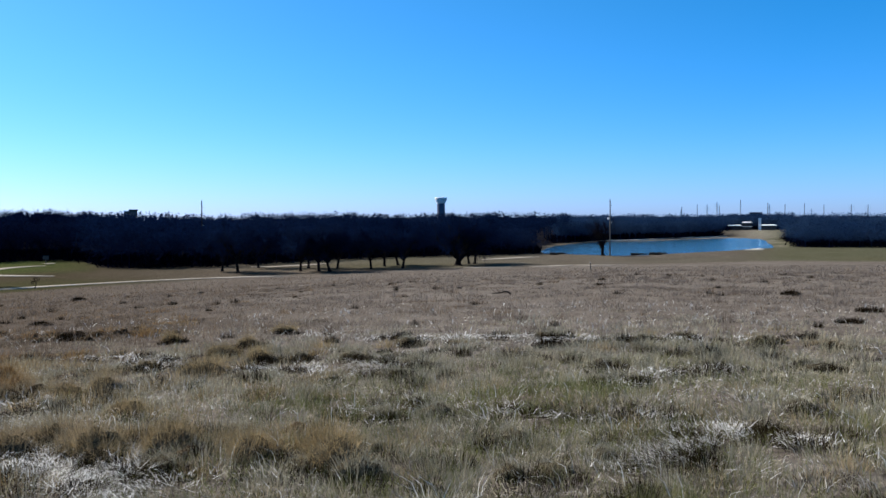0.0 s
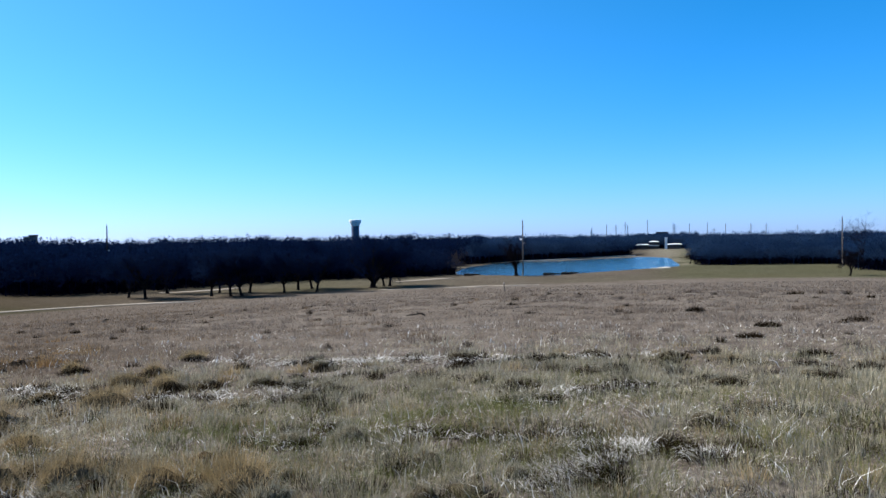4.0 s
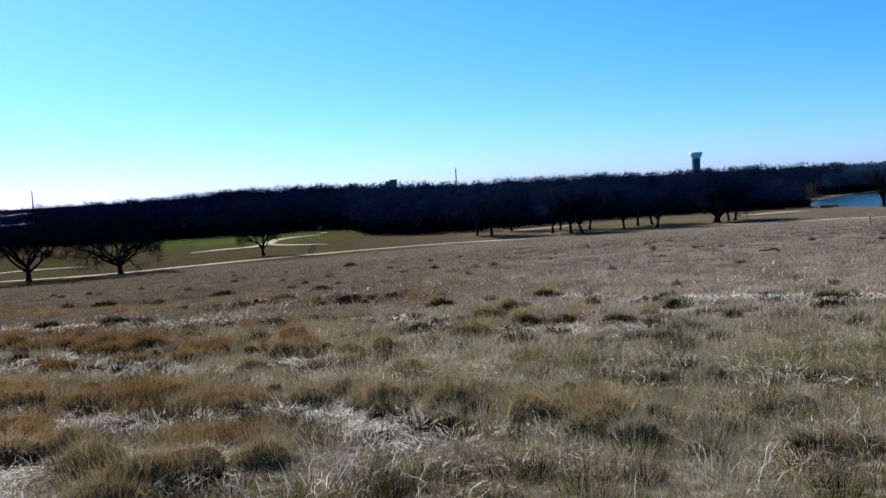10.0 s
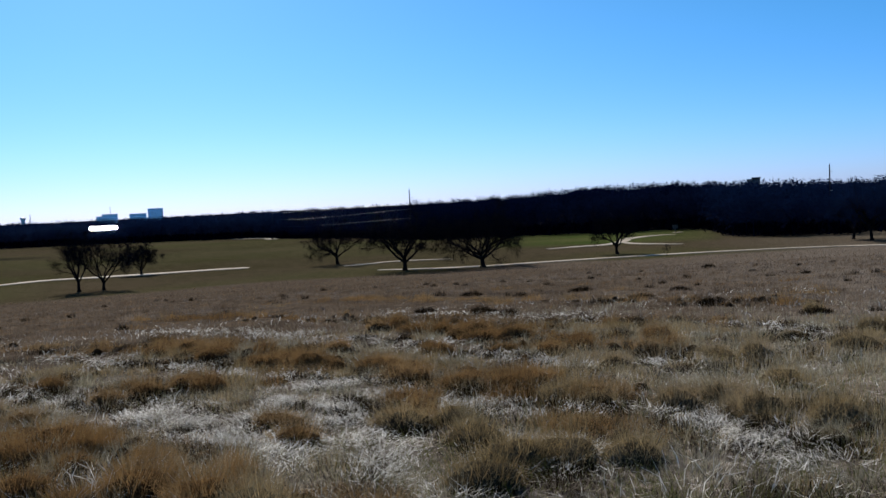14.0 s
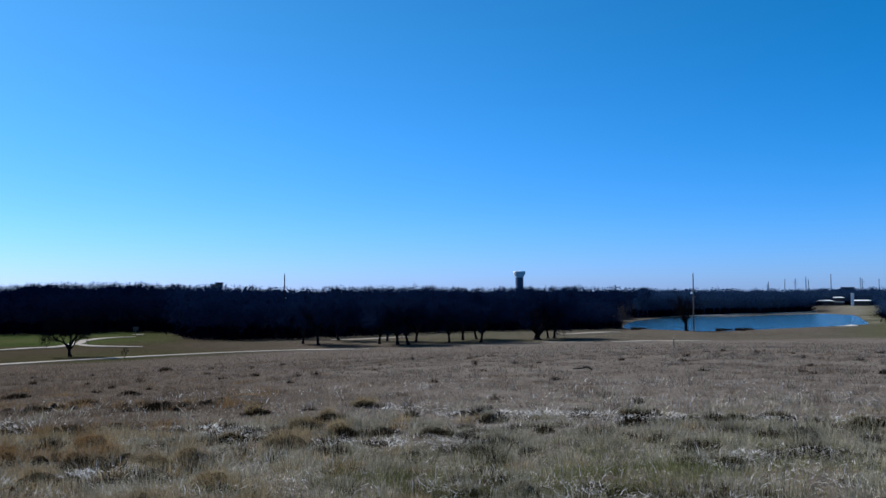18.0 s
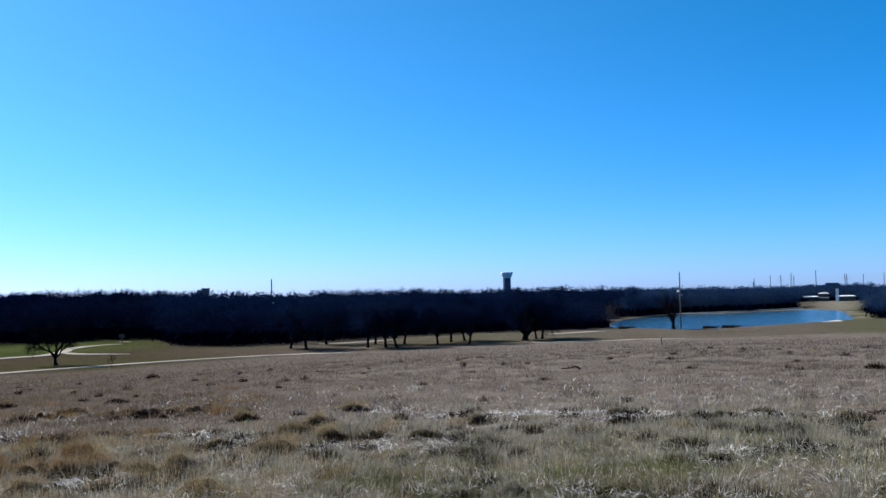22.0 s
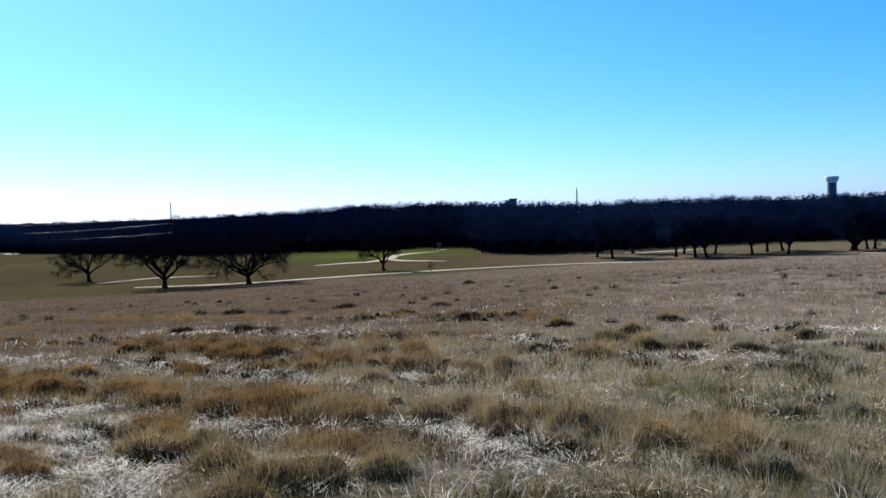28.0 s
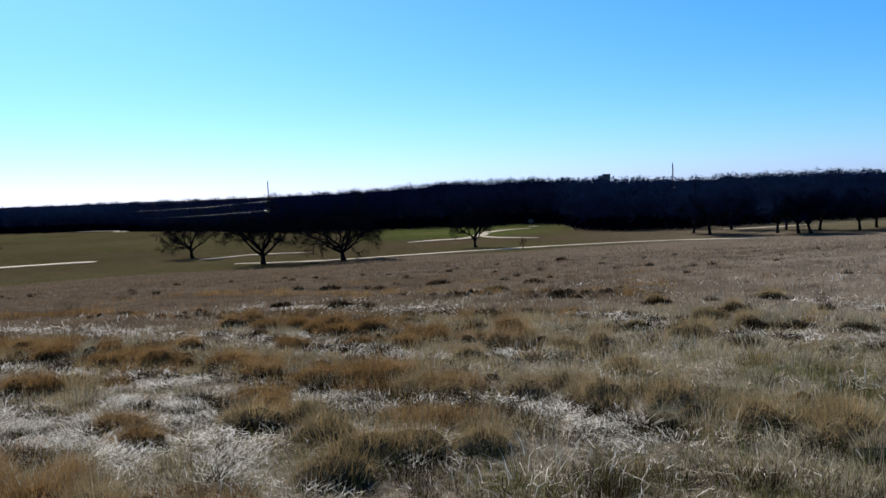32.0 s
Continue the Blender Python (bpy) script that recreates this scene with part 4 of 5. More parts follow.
def mast(az, d, top, label, spread=0.0, arms=True):
    """A lattice mast or pylon: four legs drawn together, braces and cross-arms."""
    x, y = at(az, d)
    e = thing("pylon", x, y, label, "pylon", "far pylons", turn=az)
    h = EYE + top - gz(x, y)
    w = spread or h * 0.05
    for sx in (-1, 1):
        for sy in (-1, 1):
            part("leg", rod(bmesh.new(), (sx * w, sy * w, -0.5), (sx * 0.15, sy * 0.15, h), 0.2, 0.16, 5), STEEL, e)
    bm = bmesh.new()
    n = 7
    for k in range(n):
        z0, z1 = h * k / n, h * (k + 1) / n
        w0, w1 = w * (1 - k / n) + 0.15, w * (1 - (k + 1) / n) + 0.15
        rod(bm, (-w0, -w0, z0), (w1, -w1, z1), 0.06, 0.06, 4)
        rod(bm, (w0, -w0, z0), (-w1, -w1, z1), 0.06, 0.06, 4)
    part("brace", bm, STEEL, e)
    if arms:
        for f, l in ((0.74, 3.2), (0.86, 2.6)):
            part("cross_arm", rod(bmesh.new(), (-l, 0, h * f), (l, 0, h * f), 0.1, 0.1, 5), STEEL, e)
    return e


for az, el in ((-17.0, 0.0122), (-17.6, 0.0146), (-20.7, 0.0115), (-25.3, 0.0106), (-26.2, 0.0104), (-23.1, 0.006), (-15.4, 0.006), (-28.0, 0.008)):
    mast(az, 900, el * 900, "steel lattice power pylon on the far skyline")
for az, el in ((-15.45, 0.0095), (-16.4, 0.012), (-17.75, 0.0105), (-20.6, 0.013), (-21.6, 0.0115), (-22.7, 0.0125), (-23.8, 0.011)):
    mast(az, 900, el * 900, "thin steel pole on the far skyline", 0.25, False)
mast(-19.0, 900, 0.0168 * 900, "tall thin steel lattice mast on the far skyline", 0.6, False)
mast(65.2, 1200, 0.0075 * 1200, "slender steel lattice mast above the woods", 0.7, False)
mast(60.7, 1510, 0.0125 * 1500, "thin steel mast behind the offices", 0.5, False)
tw = thing("water_tank_tower", *at(65.6, 1200), "small pale water tank on a tower far off", "water tower")
hb = EYE - tw.location.z
part("column", lathe(bmesh.new(), [(2.6, -1), (2.4, hb + 3.4)], 16), WHITE, tw)
part("tank", lathe(bmesh.new(), [(2.5, hb + 3.4), (3.6, hb + 4.2), (3.6, hb + 6.0), (1, hb + 6.6)], 20), WHITE, tw)


def shelter(az, d, w, deep, eave, label, roof, wall, storeys=1):
    """A park building: posts or walls under a low hipped roof."""
    x, y = at(az, d)
    e = thing("park_building", x, y, label, "building", "lakeside buildings", turn=az)
    part("wall", box(bmesh.new(), (-w * 0.42, 0.6, -0.5), (w * 0.42, deep, eave), 0.03), wall, e)
    bm = bmesh.new()
    vs = [bm.verts.new(c) for c in ((-w / 2, -0.6, eave), (w / 2, -0.6, eave), (w / 2, deep + 0.6, eave), (-w / 2, deep + 0.6, eave), (-w * 0.3, deep / 2, eave + 0.35), (w * 0.3, deep / 2, eave + 0.35))]
    for f in ((0, 1, 5, 4), (1, 2, 5), (2, 3, 4, 5), (3, 0, 4), (3, 2, 1, 0)):
        bm.faces.new([vs[i] for i in f])
    part("roof", bm, roof, e)
    for s in range(storeys):
        for k in range(4):
            x0 = -w * 0.36 + k * w * 0.19
            z0 = 0.6 + s * eave / storeys
            part("window", box(bmesh.new(), (x0, 0.52, z0), (x0 + w * 0.12, 0.66, z0 + eave / storeys * 0.5)), PANE, e)
    for s in range(storeys):
        z0 = eave * (s + 1) / storeys
        part("fascia", box(bmesh.new(), (-w / 2, -0.68, z0 - 0.3), (w / 2, -0.56, z0 - 0.02), 0.02), WHITE, e, "white painted fascia board")
    for k in range(5):
        xx = -w * 0.47 + k * w * 0.235
        part("post", box(bmesh.new(), (xx - 0.1, -0.4, -0.4), (xx + 0.1, -0.2, eave)), DARKWALL, e)
    return e


shelter(-18.68, 500, 7.6, 7, 2.5, "low lakeside building under a pale hipped roof", WHITE, DARKWALL)
shelter(-19.4, 496, 5.4, 7, 4.2, "two-storey dark lakeside building with white trim", WHITE, DARKWALL, 2)
shelter(-20.62, 498, 9.6, 7, 2.6, "long lakeside building under a pale hipped roof", WHITE, DARKWALL)
ch = thing("chimney_tower", *at(-20.15, 492), "square white stair tower between the lakeside buildings", "tower", turn=-20.15)
part("shaft", box(bmesh.new(), (-0.7, -0.7, -0.5), (0.7, 0.7, 6.1), 0.04), WHITE, ch)
part("cap", box(bmesh.new(), (-0.85, -0.85, 6.11), (0.85, 0.85, 6.4), 0.03), WHITE, ch)


def barn(az, d):
    """A barn added for a glint in the woods, its roof pitched to throw the sun to the camera."""
    x, y = at(az, d)
    e = thing("barn", x, y, "metal-roofed barn standing in for a sun glint in the woods", "building", turn=az)
    zr = EYE - 0.0118 * d - e.location.z
    w, deep, pitch = 0.028 * d, 3.2, math.tan(radians(18.9))
    part("wall", box(bmesh.new(), (-w / 2 + 0.5, 0.6, -0.5), (w / 2 - 0.5, deep * 2 - 0.6, zr - 0.1), 0.03), BEIGE, e)
    for s in (0, 1):
        bm = bmesh.new()
        y0, y1 = (0, deep) if s == 0 else (2 * deep, deep)
        a = [(-w / 2, y0, zr), (w / 2, y0, zr), (w / 2, y1, zr + deep * pitch), (-w / 2, y1, zr + deep * pitch)]
        vs = [bm.verts.new(c) for c in a] + [bm.verts.new((c[0], c[1], c[2] - 0.12)) for c in a]
        for f in ((0, 1, 2, 3), (7, 6, 5, 4), (0, 4, 5, 1), (1, 5, 6, 2), (2, 6, 7, 3), (3, 7, 4, 0)):
            bm.faces.new([vs[i] for i in f])
        bmesh.ops.recalc_face_normals(bm, faces=bm.faces)
        part("roof_slope", bm, ROOFMETAL, e)
    return e


barn(61.2, 330)


# ---- small things ----
def driftwood(az, d, seed, label):
    x, y = at(az, d)
    rng = random.Random(seed)
    e = thing("driftwood_log", x, y, label, "log", "driftwood on the shore", turn=az + rng.uniform(-12, 12))
    acc = ([], [])
    p = Vector((-1.7, 0, 0.25))
    for k in range(6):
        q = p + Vector((0.55, rng.uniform(-0.15, 0.15), rng.uniform(-0.06, 0.08)))
        tube(acc, p, q, 0.30 - 0.04 * k + 0.06 * (k % 2), 0.26 - 0.04 * k + 0.06 * ((k + 1) % 2), 8)
        p = q
    for k in range(4):
        a = Vector((rng.uniform(-1, 1.2), 0, 0.35))
        tube(acc, a, a + Vector((rng.uniform(-0.5, 0.5), rng.uniform(-0.5, 0.5), rng.uniform(0.2, 0.55))), 0.09, 0.03, 5)
    ob = new("log", mesh_of("log", *acc, DRIFT, True))
    ob.parent = e


driftwood(-12.8, 180, 1, "dark driftwood log on the lake shore")
driftwood(-14.1, 184, 2, "dark driftwood log with stubs on the lake shore")
driftwood(-13.95, 183.5, 3, "dark driftwood log on the lake shore")
driftwood(-7.6, 183, 4, "dark driftwood log at the lake corner")
mp = thing("marker_post", *at(-9.69, 98), "short dark wooden marker post in the field", "post")
part("shaft", box(bmesh.new(), (-0.06, -0.06, -0.3), (0.06, 0.06, 0.85), 0.01), POLE, mp)
part("cap", box(bmesh.new(), (-0.075, -0.075, 0.86), (0.075, 0.075, 0.9), 0.01), STEEL, mp)
br = thing("fallen_branch", *at(-3.85, 30), "dark fallen branch arching out of the dry grass", "branch")
br.matrix_world = br.matrix_world @ Matrix.Scale(0.36, 4)
acc = ([], [])
arch = [Vector((-0.9 + 0.3 * k, 0.1 * math.sin(k * 1.7), 0.05 + (0.16, 0.2, 0.22, 0.26, 0.36, 0.34, 0.12)[k])) for k in range(7)]
for k in range(6):
    tube(acc, arch[k], arch[k + 1], 0.05 + 0.005 * k, 0.055 + 0.005 * k, 6)
new("stem", mesh_of("stem", *acc, DRIFT, True)).parent = br
sign = thing("park_sign", *at(24.75, 171), "small dark park sign on a post by the woods", "sign", turn=24)
part("post", box(bmesh.new(), (-0.08, -0.08, -0.3), (0.08, 0.08, 1.6), 0.01), POLE, sign)
part("board", box(bmesh.new(), (-0.5, -0.13, 0.9), (0.5, -0.09, 1.6), 0.01), DARKWALL, sign)


# ---- grass ----
def blades(name, label, x, y, h, w, lean, mat, seed, curl=0.35, toward=None, flat=False, simple=False):
    """Grass blades joined as one: arrays of place, height, half width and lean; flat ones lie face up."""
    r = np.random.RandomState(seed)
    n = len(x)
    z = ground_z(x, y) - 0.02
    a = r.uniform(0, 2 * np.pi, n) if toward is None else toward
    b = a + np.pi / 2 + r.normal(0, 0.25, n) if flat else r.uniform(0, np.pi, n)
    if flat:
        z = z + r.uniform(0.02, 0.09, n)
    lx, ly = np.cos(a) * lean, np.sin(a) * lean
    wx, wy = np.cos(b) * w, np.sin(b) * w
    up = np.sqrt(np.clip(1 - lean ** 2, 0.001, 1))
    base = np.stack([x, y, z], -1)
    tip = base + np.stack([lx * h * (1 + curl), ly * h * (1 + curl), up * h], -1)
    side = np.stack([wx, wy, np.zeros(n)], -1)
    if simple:
        v = np.stack([base - side, base + side, tip], 1).reshape(-1, 3)
        i = np.arange(n) * 3
        me = fast_mesh(name, v, np.zeros((0, 4)), np.stack([i, i + 1, i + 2], -1), mat)
    else:
        mid = base + np.stack([lx * h * 0.45, ly * h * 0.45, up * h * 0.6], -1)
        v = np.stack([base - side, base + side, mid - side * 0.8, mid + side * 0.8, tip], 1).reshape(-1, 3)
        i = np.arange(n) * 5
        me = fast_mesh(name, v, np.stack([i, i + 1, i + 3, i + 2], -1), np.stack([i + 2, i + 3, i + 4], -1), mat)
    return tagged(new(name, me), label, "grass", kind="stuff")


def toward_line(x, y, lines):
    """1 on the given lines over the ground, falling off to the side; each line: its points and its half width."""
    g = np.zeros_like(x)
    for pts, w in lines:
        for (x0, y0), (x1, y1) in zip(pts, pts[1:]):
            t = np.clip(((x - x0) * (x1 - x0) + (y - y0) * (y1 - y0)) / ((x1 - x0) ** 2 + (y1 - y0) ** 2), 0, 1)
            g = np.maximum(g, np.exp(-((x - x0 - t * (x1 - x0)) ** 2 + (y - y0 - t * (y1 - y0)) ** 2) / w ** 2))
    return g


# strips of tall grass that the mower left standing
STRIPS = [
    ([(-26, 4.2), (-20.9, 3.7), (-16.5, 3.2), (-13.5, 3.4), (-10.2, 3.4), (-8.4, 3.4), (-6.7, 3.3), (-5.9, 3.2), (-5.0, 3.1), (-4.2, 3.3)], 0.5),
    ([(-36, 7.2), (-21.9, 7.6), (-17.8, 8.3), (-12.7, 8.1), (-10.8, 7.9), (-8.7, 7.7), (-7.1, 7.65), (-5.4, 7.3), (-4.2, 7.0), (-3, 7.0), (-1.6, 6.7), (-0.5, 6.5)], 0.48),
    ([(-24, 14.4), (-15.3, 13.8), (-12.6, 13.5), (-9.6, 12.0), (-8.8, 12.9), (-7.8, 13.8), (-6.4, 13.8)], 0.65),
    ([(-11.3, 11.8), (-8.9, 11.4), (-6.2, 10.2), (-4.9, 10.2), (-3.7, 10.1)], 0.5),
    ([(-10.1, 5.75), (-9.0, 5.85), (-8.3, 6.0)], 0.36),
    ([(-5.9, 5.85), (-4.9, 5.4)], 0.34),
    ([(-4.0, 5.6), (-3.2, 5.6)], 0.4),
    ([(-5.9, 2.1), (-5.2, 2.9)], 0.28),
    ([(-26, 21.5), (-16, 20.0), (-9.5, 18.3), (-6, 17.2)], 0.8),
]
# bands of cut straw between them
STRAW_BEDS = [
    ([(-20, 5.0), (-13.2, 4.9), (-9.8, 4.5), (-8.2, 4.4), (-6.6, 4.3), (-5.5, 4.25), (-4.2, 4.35), (-3.6, 4.4)], 0.55),
    ([(-15.5, 7.0), (-12.2, 6.8), (-10.3, 6.8), (-8.0, 6.6), (-6.9, 6.4), (-5.9, 6.3), (-4.8, 6.0), (-4.0, 6.15), (-3.0, 6.1), (-2.2, 5.85)], 0.42),
    ([(-7.4, 5.4), (-6.2, 5.2)], 0.4),
    ([(-18.4, 10.9), (-15.5, 10.5), (-11.7, 9.8), (-9.2, 10.0)], 0.45),
    ([(-9.2, 9.6), (-7.0, 8.9), (-5.6, 8.5), (-4.7, 9.2)], 0.32),
    ([(-14.5, 15.2), (-10.5, 14.6), (-7.4, 13.3)], 0.4),
    ([(-5.9, 13.5), (-3.8, 11.8), (-2.6, 11.2), (-0.9, 10.8)], 0.35),
    ([(-2.2, 15.4), (0.5, 14.3), (2.4, 13.6), (4.8, 13.4)], 0.3),
    ([(-0.4, 8.0), (0.5, 7.8), (1.0, 7.3), (2.1, 7.1)], 0.42),
    ([(-3.3, 6.0), (-2.2, 5.8)], 0.35),
    ([(-4.0, 4.7), (-3.4, 4.4)], 0.4),
    ([(2.2, 9.4), (3.0, 9.7)], 0.3),
    ([(1.3, 6.0), (2.5, 6.6)], 0.3),
]
# spots of shade, painted with near-black growth: west slope, the strips before it, the crown of the field
SLOPE_SPOTS = [(-25.5, 5.7), (-23.1, 9.2), (-16.9, 7.6), (-15.9, 9.5), (-14.6, 4.9), (-11.1, 7.4), (-14.1, 15.7), (-8.1, 11.1), (-9.2, 11.0), (-9.9, 8.9), (-11.0, 14.9), (-11.9, 15.2), (-18.1, 22.7), (-15.4, 21.7), (-14.3, 23.4), (-12.3, 15.6), (-11.4, 11.3), (-7.8, 10.6), (-8.2, 9.2), (-6.4, 9.4), (-5.0, 8.6), (-5.3, 10.0), (-9.9, 18.9), (-10.9, 23.3), (-10.2, 17.4), (-7.3, 16.8), (-22.4, 52.8), (-5.6, 10.9), (-7.2, 9.5)]
STRIP_SPOTS = [(-10.9, 4.9), (-9.0, 4.6), (-9.0, 5.1), (-9.0, 5.6), (-11.2, 2.7), (-10.0, 2.9), (-8.6, 2.3), (-7.1, 2.2), (-6.9, 1.5), (-6.7, 1.7), (-5.9, 1.9), (-6.0, 2.3), (-5.3, 2.7), (-7.0, 2.7), (-6.4, 2.9), (-6.6, 7.0), (-5.4, 4.2), (-5.0, 5.0), (-4.1, 4.8), (-4.4, 6.4), (-3.9, 6.3), (-5.4, 7.2), (-5.2, 6.8), (-3.5, 4.5), (-6.1, 4.6), (-3.3, 4.8), (-2.9, 5.0), (-3.4, 4.0), (-6.7, 6.9), (-5.9, 6.9), (-5.1, 5.0), (-4.7, 5.3), (-2.6, 6.5), (-3.3, 6.5), (-2.5, 6.3)]
CROWN_SPOTS = [(-11, 23.3), (-7.5, 17.2), (-4.9, 15.6), (-3.3, 13.0), (-3.2, 14.3), (-2.0, 12.3), (-4.0, 11.7), (-3.0, 11.0), (-2.6, 12.3), (-1.2, 11.8), (-0.5, 13.6), (-0.3, 11.0), (-0.5, 10.2), (-3.0, 16.6), (-0.5, 7.7), (0.0, 7.7), (-2.3, 7.4), (-3.0, 8.3), (-1.9, 5.9), (-0.9, 5.8), (-0.5, 5.6), (-0.5, 6.3), (3.9, 13.9), (3.2, 13.5), (5.0, 13.2), (1.7, 13.8), (3.6, 11.7), (4.6, 10.2), (3.3, 7.7), (2.0, 10.4), (0.6, 6.6), (0.8, 5.6), (0.5, 5.5), (2.6, 6.9), (1.2, 6.0), (9.4, 19.0), (7.9, 16.7)]
FAR_SPOTS = [(7.2, 13.0), (7.9, 11.4), (6.0, 10.6), (11.3, 12.6), (12.5, 20.5), (10.5, 26.0), (16.5, 19.0)]
SHADE_SPOTS = SLOPE_SPOTS + STRIP_SPOTS + CROWN_SPOTS + FAR_SPOTS


def charted(fn):
    """The same function of place, read off a chart of the field worked out once."""
    xs, ys = np.arange(-40, 20, 0.07), np.arange(-3, 56, 0.07)
    gx, gy = np.meshgrid(xs, ys, indexing="ij")
    chart = fn(gx.ravel(), gy.ravel()).reshape(gx.shape)

    def read(x, y):
        i, j = np.floor((x + 40) / 0.07).astype(int), np.floor((y + 3) / 0.07).astype(int)
        ok = (i >= 0) & (j >= 0) & (i < len(xs)) & (j < len(ys))
        return np.where(ok, chart[np.where(ok, i, 0), np.where(ok, j, 0)], 0.0)

    return read


def spot_size(x, y):
    return (0.18 + 0.0045 * math.hypot(x, y)) * (0.8 + 0.5 * (abs(x * 7.3 + y * 3.1) % 1))


@charted
def shade_spot(x, y):
    """1 in the painted shade spots, 0 a little way off."""
    g = np.zeros_like(x)
    for cx, cy in SHADE_SPOTS:
        r = spot_size(cx, cy)
        near = (np.abs(x - cx) < 2 * r) & (np.abs(y - cy) < 2 * r)
        g[near] = np.maximum(g[near], np.exp(-(np.hypot(x[near] - cx, y[near] - cy) / r) ** 4))
    return g


def wavy(x, y):
    return x + 0.8 * (value_noise(x, y, 1.3, 31) - 0.5), y + 0.8 * (value_noise(x, y, 1.2, 40) - 0.5) + 0.3 * (value_noise(x, y, 0.4, 32) - 0.5)


@charted
def swath(x, y):
    """How tall the grass was left, 0..1: the strips, and loose stands between them."""
    row = toward_line(*wavy(x, y), STRIPS)
    mess = np.clip(value_noise(x, y, 1.3, 41) * 1.4 - 0.35, 0, 1) * np.clip(value_noise(x, y, 4.5, 42) * 1.6 - 0.2, 0, 1)
    return np.clip(row * (0.6 + 0.6 * value_noise(x, y, 0.6, 43)) + 0.5 * mess, 0, 1) * (1 - 0.9 * shade_spot(x, y))


def scatter(count, d0, d1, seed, power=1.0, lo=-44, hi=88):
    """Places in the sector of the field, thinning with distance."""
    r = np.random.RandomState(seed)
    u = r.rand(count)
    d = (d0 ** (2 - power) + u * (d1 ** (2 - power) - d0 ** (2 - power))) ** (1 / (2 - power))
    az = np.radians(r.uniform(lo, hi, count))
    return -np.sin(az) * d, np.cos(az) * d, d, r


def lush(x, y):
    g = np.zeros_like(x)
    for cx, cy, rx, ry in ((-8.2, 0.9, 4.8, 1.7), (-0.6, 8.3, 1.6, 0.9), (-1.6, 4.7, 1.8, 0.5), (1.6, 4.9, 2.0, 0.6), (1.0, 8.9, 1.3, 0.8), (-5.0, 1.6, 2.0, 0.7), (-0.5, 4.4, 4.8, 0.85), (-10.2, 1.7, 3.4, 0.7), (-5.5, 2.2, 0.7, 0.4)):
        g = np.maximum(g, np.clip(1.2 - np.hypot((x - cx) / rx, (y - cy) / ry), 0, 1))
    # a fresher sward shows through on the right
    g = np.maximum(g, 0.6 * np.clip(1.6 - np.hypot((x - 2.0) / 4.6, (y - 6.4) / 3.4), 0, 1) * value_noise(x, y, 0.9, 49))
    return g


def tufts(name, label, x, y, d, size, tall, per, mat, seed, simple):
    """Domed clumps of fine blades round the given centres."""
    r = np.random.RandomState(seed)
    k = np.repeat(np.arange(len(x)), per)
    n = len(k)
    a, q = r.uniform(0, 2 * np.pi, n), np.sqrt(r.rand(n))
    px, py = x[k] + np.cos(a) * q * size[k], y[k] + np.sin(a) * q * size[k]
    h = tall[k] * r.uniform(0.6, 1.1, n) * (1.12 - 0.6 * q ** 2)
    w = np.maximum(0.0015, 0.00027 * d[k]) * (1.4 if simple else 1.0)
    blades(name, label, px, py, h, w, np.clip(q * r.uniform(0.2, 0.85, n), 0, 0.95), mat, seed + 1, toward=a + r.normal(0, 0.5, n), simple=simple)


def mounds(name, label, x, y, size, tall, seed, sides=7):
    """Dark cores that bring shade into the clumps: low lumpy domes, joined as one."""
    r = np.random.RandomState(seed)
    n = len(x)
    z = ground_z(x, y)
    a = np.arange(sides) * 2 * np.pi / sides
    rings = []
    for f, h in ((1.0, -0.05), (0.82, 0.55), (0.4, 0.95)):
        rad = size[:, None] * f * r.uniform(0.7, 1.2, (n, sides))
        hh = tall[:, None] * h * r.uniform(0.75, 1.2, (n, sides))
        t = a[None, :] + r.uniform(0, 6.28, n)[:, None] * (f == 2)
        rings.append(np.stack([x[:, None] + np.cos(t) * rad, y[:, None] + np.sin(t) * rad, z[:, None] + hh], -1))
    top = np.stack([x, y, z + tall], -1)[:, None, :]
    v = np.concatenate(rings + [top], 1)
    k = 3 * sides + 1
    i, j = np.arange(sides), (np.arange(sides) + 1) % sides
    quads = np.concatenate([np.stack([i + b, j + b, j + b + sides, i + b + sides], -1) for b in (0, sides)])
    tris = np.stack([i + 2 * sides, j + 2 * sides, np.full(sides, 3 * sides)], -1)
    off = (np.arange(n) * k)[:, None, None]
    me = fast_mesh(name, v.reshape(-1, 3), (quads[None] + off).reshape(-1, 4), (tris[None] + off).reshape(-1, 3), SHADE_CORE)
    return tagged(new(name, me), label, "grass", kind="stuff")


